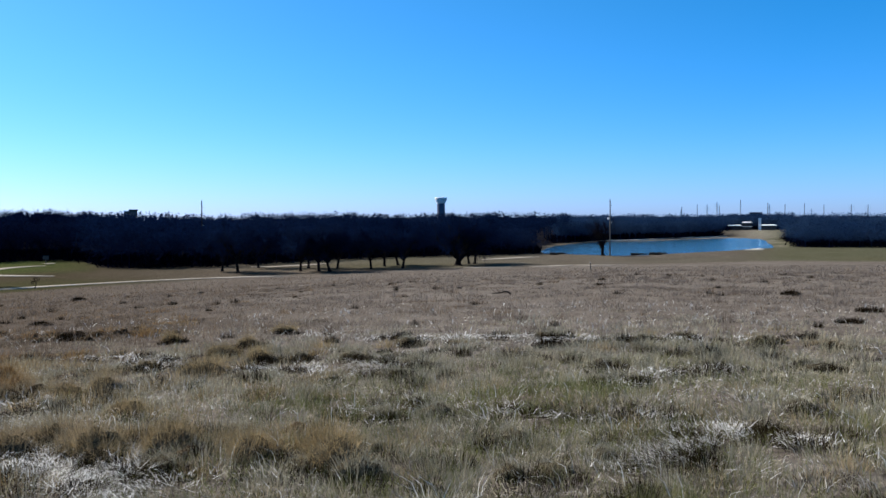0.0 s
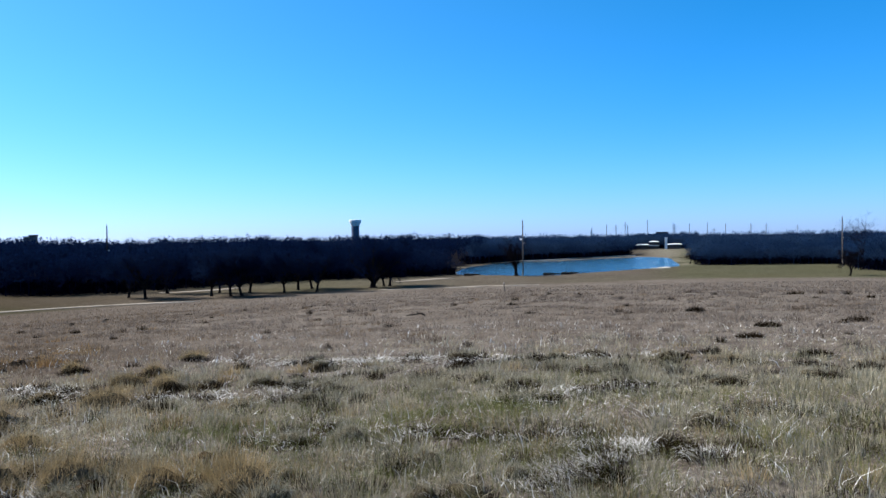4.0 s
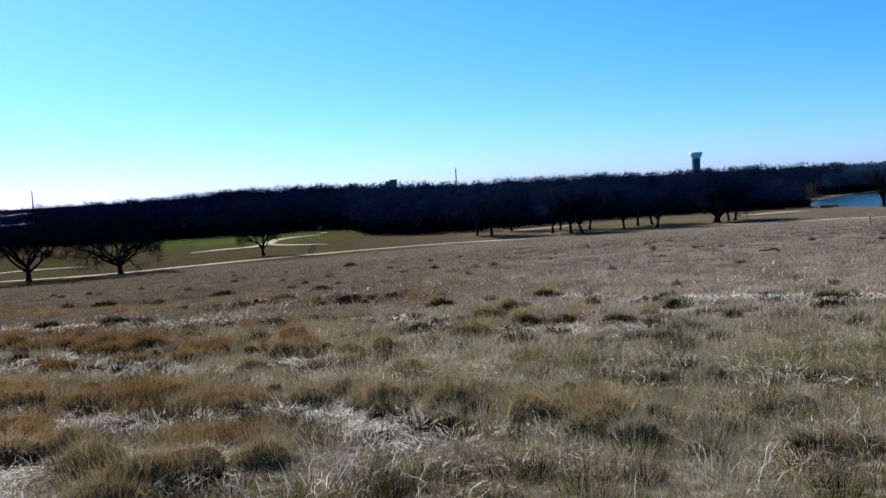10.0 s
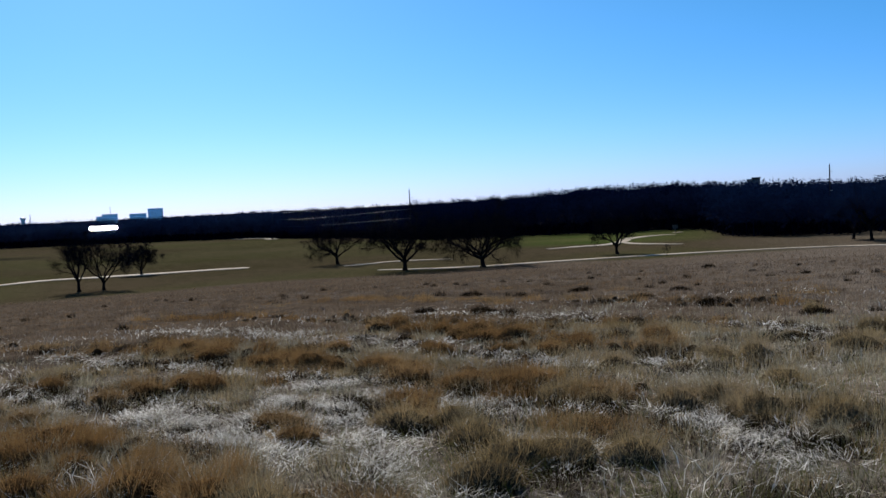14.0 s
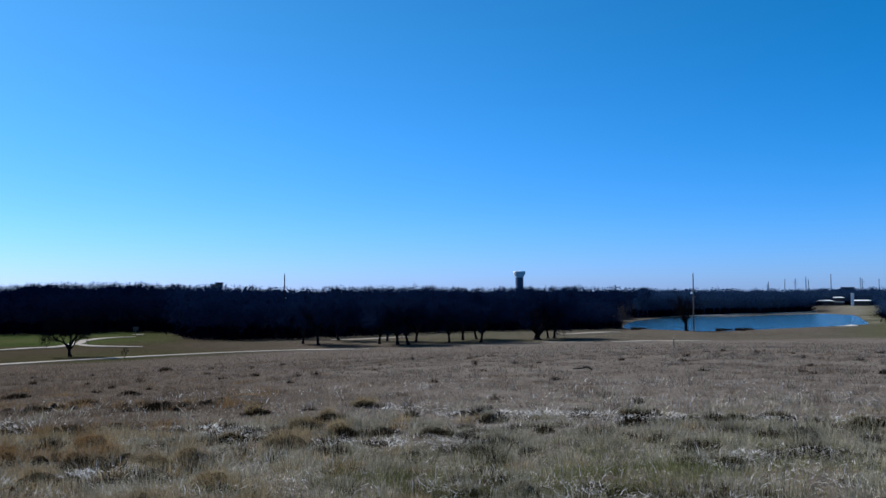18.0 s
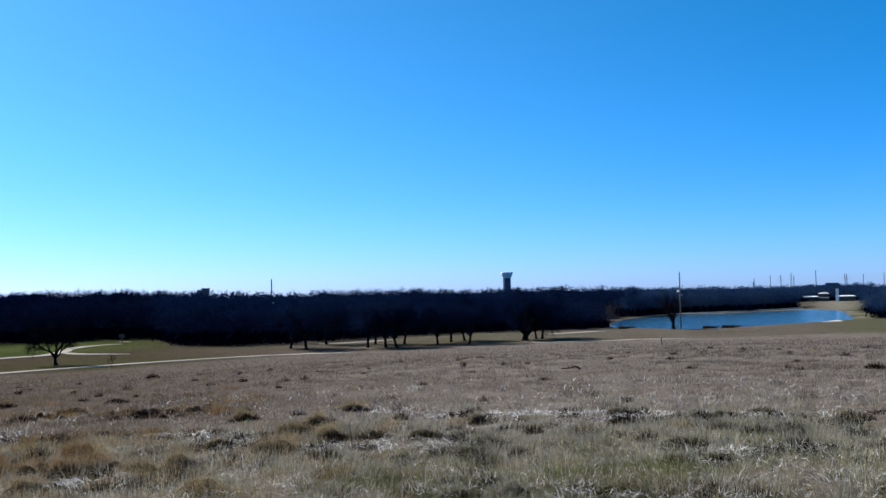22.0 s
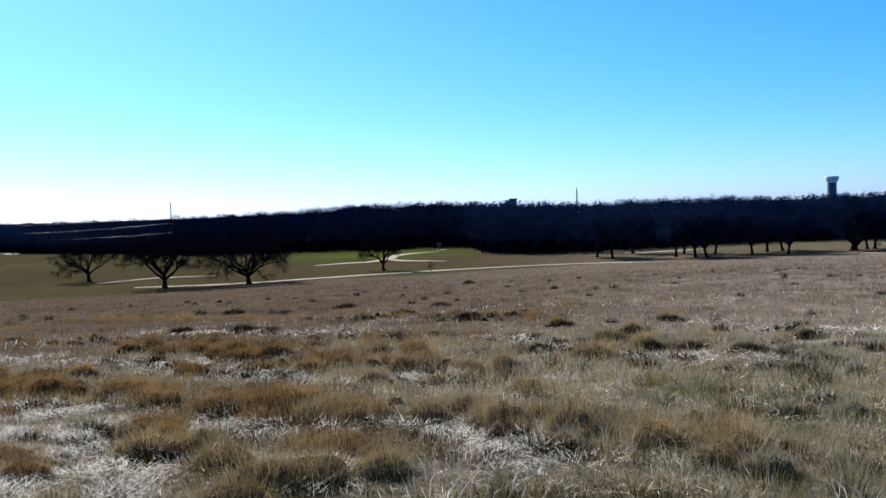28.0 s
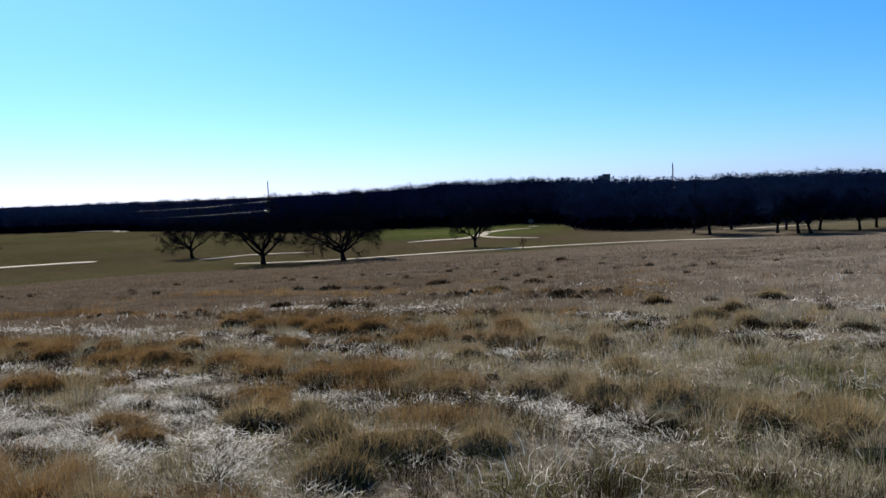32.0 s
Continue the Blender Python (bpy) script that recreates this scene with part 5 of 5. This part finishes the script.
def sward(name, label, count, d0, d1, seed, power, chance, tall, mat, half=(0.0016, 0.00026), lean=(0.1, 0.7), clump=0.3, rough=0.6, simple=True, flat=False, curl=0.35, bare=0.0, comb=0.0):
    """A loose stand of blades: chance and tall are functions of place; blades lean out of the clumps they grow in."""
    x, y, d, r = scatter(count, d0, d1, seed, power)
    az = np.degrees(np.arctan2(-x, y))
    inside = d < brow(az) * np.interp(az, [-30, -12, 0, 12, 50], [0.9, 0.9, 0.95, 1.0, 0.99])
    lump = value_noise(x, y, clump, seed + 7)
    gap = np.clip((lump - bare) * 4, 0, 1) if bare else 1
    keep = inside & (r.rand(count) < chance(x, y, d) * gap)
    x, y, d = x[keep], y[keep], d[keep]
    n = len(x)
    e = 0.06
    lump = value_noise(x, y, clump, seed + 7)
    gx, gy = value_noise(x + e, y, clump, seed + 7) - lump, value_noise(x, y + e, clump, seed + 7) - lump
    away = np.arctan2(-gy, -gx) + r.normal(0, 0.9, n)
    if comb:
        away = comb * 2 * np.pi * value_noise(x, y, 0.55, seed + 9) + r.normal(0, 0.45, n)
    swell = np.clip((lump - bare) * 2.4, 0.12, 1.25) if bare else 1 - rough + 2 * rough * lump
    h = tall(x, y, d) * swell * r.uniform(0.55, 1.15, n)
    w = np.maximum(half[0], half[1] * d) * r.uniform(0.7, 1.3, n)
    tilt = r.uniform(0.93, 0.999, n) if flat else np.clip(r.uniform(lean[0], lean[1], n) * (0.5 + 0.9 * (1 - lump)), 0, 0.995)
    return blades(name, label, x, y, h, w, tilt, mat, seed + 1, curl=curl, toward=away, simple=simple, flat=flat)


@charted
def heaped(x, y):
    """Where bleached straw was left lying, 0..1."""
    return np.clip(1.3 * toward_line(*wavy(x + 3.1, y), [([(a + 3.1, b) for a, b in pts], w) for pts, w in STRAW_BEDS]), 0, 1) * (1 - 0.8 * shade_spot(x, y))


def tall_stand(x, y):
    """Density of the russet bunch grass, 0..1."""
    right = np.clip((1.0 - x) / 3.5, 0.05, 1)
    return np.clip(swath(x, y) * 2.0 - 0.45, 0, 1) * right * np.clip(1 - 1.6 * lush(x, y), 0, 1)


def olive(x, y):
    return np.clip(value_noise(x, y, 1.4, 21) * 1.5 - 0.35, 0, 1) * np.clip((x + 2.5) / 4, 0.12, 1) * np.clip(1.35 - np.abs(y - 6.0) / 7, 0, 1)


def build_grass():
    # russet bunch grass, left standing in strips
    up = lambda x, y, d: 0.12 + 0.15 * swath(x, y)
    sward("tall_grass", "tall russet bunch grass standing in dry strips", 1100000, 2.2, 9, 61, 1.0, lambda x, y, d: tall_stand(x, y) * np.clip((-2.8 - x) / 3, 0, 1), up, STEM, half=(0.0018, 0.00034), lean=(0.05, 1.0), clump=0.27, bare=0.46)
    sward("tall_grass", "tall russet bunch grass standing in dry strips", 1300000, 9, 34, 62, 1.0, lambda x, y, d: tall_stand(x, y) * np.clip((-2.8 - x) / 3, 0, 1), up, STEM, half=(0.0024, 0.0003), lean=(0.05, 0.95), clump=0.4, bare=0.46)
    sward("brown_grass", "dull brown bunch grass standing in broken strips", 900000, 2.2, 20, 161, 1.0, lambda x, y, d: tall_stand(x, y) * np.clip((x + 5.8) / 3, 0, 1), up, BROWN, half=(0.0018, 0.00034), lean=(0.05, 1.0), clump=0.27, bare=0.46)
    sward("dead_grass", "near-black flat blades standing in for shade under the tall grass", 420000, 2.2, 20, 95, 1.1, lambda x, y, d: np.clip(np.maximum(tall_stand(x, y) * 1.6, 0.7 * heaped(x, y)), 0, 1), lambda x, y, d: 0.06 + 0 * x, SHADE_BLADE, half=(0.0024, 0.0004), lean=(0.4, 0.98), clump=0.5, flat=True)
    # low tan winter grass between
    bare = lambda x, y: (1 - 0.92 * shade_spot(x, y)) * np.clip(1 - 0.85 * heaped(x, y), 0.1, 1) * np.clip(1 - 1.0 * lush(x, y), 0.12, 1)
    low = lambda x, y, d: 0.07 + 0.16 * value_noise(x, y, 0.9, 47) * value_noise(x, y, 2.7, 48) * 1.6
    sward("field_grass", "matted tan winter bunch grass", 350000, 2.2, 21, 63, 1.15, lambda x, y, d: 0.95 * bare(x, y) * np.interp(d, [10, 21], [1, 0]), low, TAN, half=(0.0018, 0.00032), lean=(0.2, 0.98), clump=0.30, bare=0.28)
    sward("field_grass", "matted tan winter bunch grass", 200000, 9, 50, 64, 1.25, lambda x, y, d: np.interp(d, [9, 20], [0, 1]) * (0.35 + 0.6 * value_noise(x, y, 3.0, 65)) * (1 - sunward_brown(x, y)), lambda x, y, d: 0.06 + 0.12 * value_noise(x, y, 2.2, 47), DUSK, half=(0.002, 0.00034), lean=(0.1, 0.9), clump=0.7, bare=0.2)
    sward("field_grass", "matted tan winter bunch grass", 80000, 50, 126, 66, 1.4, lambda x, y, d: (0.35 + 0.6 * value_noise(x, y, 6.0, 67)) * (1 - sunward_brown(x, y)), lambda x, y, d: 0.1 + 0.16 * value_noise(x, y, 4.0, 47), DUSK, half=(0.01, 0.0004), lean=(0.1, 0.8), clump=1.2)
    sward("dead_grass", "near-black low blades standing in for pits of shade", 260000, 2.2, 14, 97, 1.1, lambda x, y, d: np.clip(value_noise(x, y, 0.42, 98) * 3.8 - 1.95, 0, 1), lambda x, y, d: 0.09 + 0 * x, SHADE_BLADE, half=(0.0024, 0.0004), lean=(0.2, 0.9), clump=0.4)
    sward("field_thatch", "matted tan thatch lying between the clumps", 110000, 2.2, 12, 53, 1.2, lambda x, y, d: 0.6 * bare(x, y), lambda x, y, d: 0.09 + 0 * x, TAN, half=(0.0018, 0.0003), lean=(0.6, 1.2), clump=0.4, flat=True)
    sward("brown_grass", "brown bunch grass on the far slope", 150000, 12, 50, 164, 1.25, lambda x, y, d: (0.35 + 0.6 * value_noise(x, y, 3.0, 65)) * sunward_brown(x, y), lambda x, y, d: 0.08 + 0.14 * value_noise(x, y, 2.2, 47), RUST, half=(0.002, 0.00034), lean=(0.1, 0.9), clump=0.7, bare=0.2)
    sward("brown_grass", "brown bunch grass on the far slope", 80000, 50, 126, 166, 1.4, lambda x, y, d: (0.35 + 0.6 * value_noise(x, y, 6.0, 67)) * sunward_brown(x, y), lambda x, y, d: 0.1 + 0.16 * value_noise(x, y, 4.0, 47), RUST, half=(0.01, 0.0004), lean=(0.1, 0.8), clump=1.2)
    # olive growth under the dry grass
    sward("olive_grass", "olive half-dry grass among the tan clumps", 330000, 2.2, 19, 70, 1.0, lambda x, y, d: olive(x, y) * np.interp(d, [9, 19], [1, 0]), lambda x, y, d: 0.07 + 0.1 * value_noise(x, y, 0.8, 22), OLIVE, half=(0.0018, 0.00032), lean=(0.1, 0.8))
    # clumps of their own: russet ones thin out, dull and dark ones spread over the slope
    for d0, d1, count, per, seed in ((2.2, 15, 3000, 100, 161), (15, 60, 3400, 32, 164)):
        x, y, d, r = scatter(count, d0, d1, seed, 0.9)
        inside = d < brow(np.degrees(np.arctan2(-x, y)))
        free = inside & (heaped(x, y) < 0.6) & (lush(x, y) < 0.5)
        reddish = free & (r.rand(count) < (0.36 * np.clip((1.0 - x) / 5, 0.12, 1) if d0 < 10 else 0.06 + 0.3 * sunward_brown(x, y)))
        # near side of the strips, where dark clumps paint in their shade
        shade_side = np.clip(tall_stand(x + 0.1, y + 0.35) - 0.6 * tall_stand(x, y), 0, 1)
        dark = inside & ~reddish & (r.rand(count) < (0.14 + 0.25 * heaped(x, y) + 0.8 * shade_side if d0 < 10 else 0.12 * np.clip(value_noise(x, y, 4.0, 33) * 2.5 - 0.7, 0, 1)))
        dull = free & ~reddish & ~dark & (r.rand(count) < 0.6)
        size = r.uniform(0.10, 0.26, count) * (1 + np.clip((d - 15) / 50, 0, 0.8))
        tall = r.uniform(0.09, 0.24, count)
        tufts("russet_grass", "scattered low russet clumps in the tan field", x[reddish], y[reddish], d[reddish], size[reddish] * 1.2, tall[reddish], per, BROWN if d0 < 10 else RUST, seed + 1, True)
        tufts("tan_grass", "scattered tan clumps in the field", x[dull], y[dull], d[dull], size[dull] * 1.1, tall[dull], per, TAN if d0 < 10 else DUSK, seed + 3, True)
        tufts("dead_grass", "near-black clumps standing in for shade beside the dry grass", x[dark], y[dark], d[dark], size[dark] * (1 if d0 < 10 else 0.55) * (1 + 0.4 * np.clip(shade_side[dark] * 3, 0, 1)), tall[dark] * (0.85 if d0 < 10 else 1.1), int(per * 2.2), SHADE_BLADE, seed + 2, True)
    # dark cores for shade under the standing grass
    x, y, d, r = scatter(5200, 2.2, 24, 77, 0.8)
    stand = tall_stand(x, y)
    keep = (r.rand(5200) < stand * 0.5) & (stand > 0.25)
    x, y = x[keep], y[keep]
    mounds("grass_hearts", "dark cores standing in for shade inside the grass clumps", x, y, r.uniform(0.07, 0.15, len(x)), (0.03 + 0.07 * swath(x, y)) * r.uniform(0.7, 1.2, len(x)), 78, 6)
    # soft mottled clumps all over the slope
    for d0, d1, count, per, seed in ((7, 16, 900, 60, 261), (16, 34, 2200, 34, 264), (34, 80, 2600, 20, 267)):
        x, y, d, r = scatter(count, d0, d1, seed, 0.85)
        keep = (d < brow(np.degrees(np.arctan2(-x, y)))) & (r.rand(count) < np.clip(value_noise(x, y, 3.2, 35) * 2.4 - 0.5, 0.15, 1)) & (heaped(x, y) < 0.5) & (lush(x, y) < 0.6)
        x, y, d = x[keep], y[keep], d[keep]
        size = r.uniform(0.16, 0.36, len(x)) * np.interp(d, [5, 20, 70], [0.8, 1.1, 2.2])
        tall = r.uniform(0.08, 0.17, len(x)) * np.interp(d, [5, 20, 70], [0.9, 1.0, 1.3])
        brown = sunward_brown(x, y) * 0.8 + 0.25 > value_noise(x, y, 1.1, 36)
        for mat, pick in ((RUST if d0 > 10 else BROWN, brown), (DUSK if d0 > 10 else TAN, ~brown)):
            tufts("slope_grass", "low soft clumps of dry grass over the slope", x[pick], y[pick], d[pick], size[pick], tall[pick], per, mat, seed + 2, True)
    # sparse clumps over the crown of the hill behind the eye
    r = np.random.RandomState(90)
    a, d = np.radians(r.uniform(90, 314, 500)), 1.3 + 11 * r.rand(500) ** 0.7
    x, y = -np.sin(a) * d, np.cos(a) * d
    tufts("field_grass", "matted tan winter bunch grass on the crown of the hill", x, y, d + 6, r.uniform(0.12, 0.3, 500), r.uniform(0.1, 0.25, 500), 60, TAN, 91, True)
    # bleached straw: a flat mat, with kinked stalks standing out of it
    mat_chance = lambda x, y, d: np.clip(1 - 1.5 * tall_stand(x, y), 0.03, 1) * np.clip(1 - 1.5 * lush(x, y), 0.15, 1) * np.interp(d, [4, 8, 12, 26], [0.72, 0.62, 0.32, 0.14]) * np.maximum(heaped(x, y) * np.clip(value_noise(x, y, 0.26, 46) * 4.0 - 1.35, 0.02, 1), 0.08 * np.clip(value_noise(x, y, 1.7, 44) * 2 - 0.7, 0, 1) * np.interp(d, [9, 16], [1, 0.3]))
    sward("straw_litter", "bleached straw lying flat between the grass strips", 1500000, 2.2, 26, 55, 1.3, mat_chance, lambda x, y, d: 0.13 + 0 * x, STRAW, half=(0.0026, 0.0004), clump=0.35, rough=0.2, flat=True, curl=0.1)
    sward("straw_litter", "grey weathered straw under the bleached stalks", 300000, 2.2, 26, 155, 1.3, mat_chance, lambda x, y, d: 0.12 + 0 * x, GREYSTRAW, half=(0.0024, 0.0004), clump=0.5, rough=0.2, flat=True, curl=0.1)
    sward("straw_stalks", "pale bleached stalks standing among the clumps", 260000, 2.2, 24, 75, 1.2, lambda x, y, d: 0.09 * np.clip(value_noise(x, y, 0.5, 76) * 2.6 - 0.8, 0.1, 1) + 0.12 * tall_stand(x, y) + 0.16 * mat_chance(x, y, d), lambda x, y, d: 0.165 - 0.06 * np.clip((d - 7) / 8, 0, 1), STRAW, half=(0.0028, 0.00036), lean=(0.3, 1.2), clump=0.5, simple=False, curl=0.8)
    sward("straw_stalks", "pale bleached stalks scattered down the slope", 36000, 16, 60, 275, 1.3, lambda x, y, d: 0.45 * np.clip(value_noise(x, y, 1.6, 276) * 3 - 1.3, 0, 1), lambda x, y, d: 0.12 + 0 * x, GREYSTRAW, half=(0.003, 0.00025), lean=(0.2, 1.1), clump=0.5)
    # fresh green at the margins
    x, y, d, r = scatter(300000, 2.2, 13, 57, 1.0)
    keep = r.rand(len(x)) < np.clip(lush(x, y) * 1.4, 0.03, 1) * np.clip(value_noise(x, y, 0.35, 59) * 3 - 0.5, 0.25, 1)
    x, y, d = x[keep], y[keep], d[keep]
    n = len(x)
    blades("green_grass", "short fresh green grass coming through", x, y, r.uniform(0.05, 0.16, n), np.maximum(0.0018, 0.00036 * d), r.uniform(0.1, 0.7, n), GREEN, 58, simple=True)


build_grass()


def tussock_mesh(seed, n, blade, core):
    """A steep dome of thatch with shade in its colour, 0.4 m across, with blades standing out of it all over."""
    r = np.random.RandomState(seed)
    sides, rings = 10, ((1.0, -0.25), (0.97, 0.25), (0.84, 0.62), (0.55, 0.88), (0.2, 1.0))
    lob = 1 + 0.16 * np.sin(np.arange(sides) * 2 * np.pi / sides * 3 + seed) + r.uniform(-0.12, 0.12, sides)
    a = np.arange(sides) * 2 * np.pi / sides
    dome = []
    for f, h in rings:
        q = 0.20 * f * lob * r.uniform(0.85, 1.15, sides)
        dome.append(np.stack([np.cos(a) * q, np.sin(a) * q, 0.15 * h * r.uniform(0.8, 1.2, sides)], -1))
    dome = np.concatenate(dome + [[[0, 0, 0.155]]])
    i, j = np.arange(sides), (np.arange(sides) + 1) % sides
    quads = np.concatenate([np.stack([i + b, j + b, j + b + sides, i + b + sides], -1) for b in range(0, sides * 4, sides)])
    tris = np.stack([i + 4 * sides, j + 4 * sides, np.full(sides, 5 * sides)], -1)
    heart = fast_mesh("grass_tussock", dome, quads, tris, core)
    heart.polygons.foreach_set("use_smooth", np.ones(len(heart.polygons), bool))
    t, u = r.uniform(0, 2 * np.pi, n), np.sqrt(r.rand(n))
    q = 0.21 * u * np.interp(t, a, lob)
    base = np.stack([np.cos(t) * q, np.sin(t) * q, 0.15 * np.sqrt(np.clip(1 - u ** 2.6, 0, 1)) * r.uniform(0.2, 1.0, n)], -1)
    out = np.clip(0.95 * u * r.uniform(0.1, 1.1, n) + 0.12, 0, 0.95)
    b = t + r.normal(0, 0.8, n)
    way = np.stack([np.cos(b) * out, np.sin(b) * out, np.sqrt(1 - out ** 2)], -1)
    tip = base + way * (r.uniform(0.05, 0.27, n) * (1.15 - 0.45 * u) * (1 + 0.25 * np.sin(2 * t + seed)))[:, None]
    c = r.uniform(0, np.pi, n)
    side = np.stack([np.cos(c), np.sin(c), 0 * c], -1) * r.uniform(0.0011, 0.0024, n)[:, None]
    k = np.arange(n) * 3
    return heart, fast_mesh("foliage", np.stack([base - side, base + side, tip], 1).reshape(-1, 3), np.zeros((0, 4)), np.stack([k, k + 1, k + 2], -1), blade)


RUSSET_TUSSOCKS = [tussock_mesh(80 + k, 950, STEM, SHADE_THATCH) for k in range(6)]
BROWN_TUSSOCKS = [tussock_mesh(100 + k, 900, BROWN, TAN_SHADE_THATCH) for k in range(5)]
TAN_TUSSOCKS = [tussock_mesh(90 + k, 700, TAN, TAN_SHADE_THATCH) for k in range(5)]


def tussock(x, y, s, turn, kinds, i):
    heart, blade = kinds[i % len(kinds)]
    ob = new("grass_tussock", heart)
    ob.matrix_world = pose(x, y, gz(x, y), 0, 0, turn) @ Matrix.Diagonal((s * (1.0 + 0.13 * (i % 6)), s, s * (0.75 + 0.09 * (i % 5)), 1))
    new("foliage", blade).parent = ob
    return tagged(ob, "dense russet tussock of dry bunch grass" if kinds is RUSSET_TUSSOCKS else "dull brown tussock of dry bunch grass" if kinds is BROWN_TUSSOCKS else "dense low tussock of half-dry tan grass", "grass tussock", "tussocks in the field")


def build_tussocks():
    rng, count = random.Random(8), 0
    for pts, w in STRIPS[:2] + STRIPS[3:8]:
        for (x0, y0), (x1, y1) in zip(pts, pts[1:]):
            steps = int(math.hypot(x1 - x0, y1 - y0) / 0.36)
            for k in range(steps):
                f = (k + rng.random()) / steps
                x, y = x0 + (x1 - x0) * f + rng.gauss(0, 0.1), y0 + (y1 - y0) * f + rng.gauss(0, 0.5 * w)
                if math.hypot(x, y) > 17 or rng.random() < 0.12 or shade_spot(np.array([x]), np.array([y]))[0] > 0.4:
                    continue
                tussock(x, y, rng.uniform(0.6, 1.12), rng.uniform(0, 360), RUSSET_TUSSOCKS if x < -3.6 - 2 * rng.random() else BROWN_TUSSOCKS, count)
                count += 1
    # one stands beyond every near shade spot, as seen from the eye
    for x, y in SHADE_SPOTS:
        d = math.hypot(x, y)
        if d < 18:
            r = spot_size(x, y)
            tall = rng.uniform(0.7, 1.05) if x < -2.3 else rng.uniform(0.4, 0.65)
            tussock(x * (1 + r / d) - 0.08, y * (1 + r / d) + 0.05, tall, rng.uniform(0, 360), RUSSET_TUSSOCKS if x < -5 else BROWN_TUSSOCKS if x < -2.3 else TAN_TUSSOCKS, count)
            count += 1


build_tussocks()
hx, hy = np.array(SHADE_SPOTS).T
hr = np.array([spot_size(a, b) for a, b in SHADE_SPOTS])
tufts("dead_grass", "near-black clumps standing in for shade at the foot of tussocks", hx, hy, np.hypot(hx, hy), hr, 0.08 + 0.0035 * np.hypot(hx, hy) + 0.06 * value_noise(hx * 7, hy * 7, 1.0, 13), 420, SHADE_BLADE, 170, True)
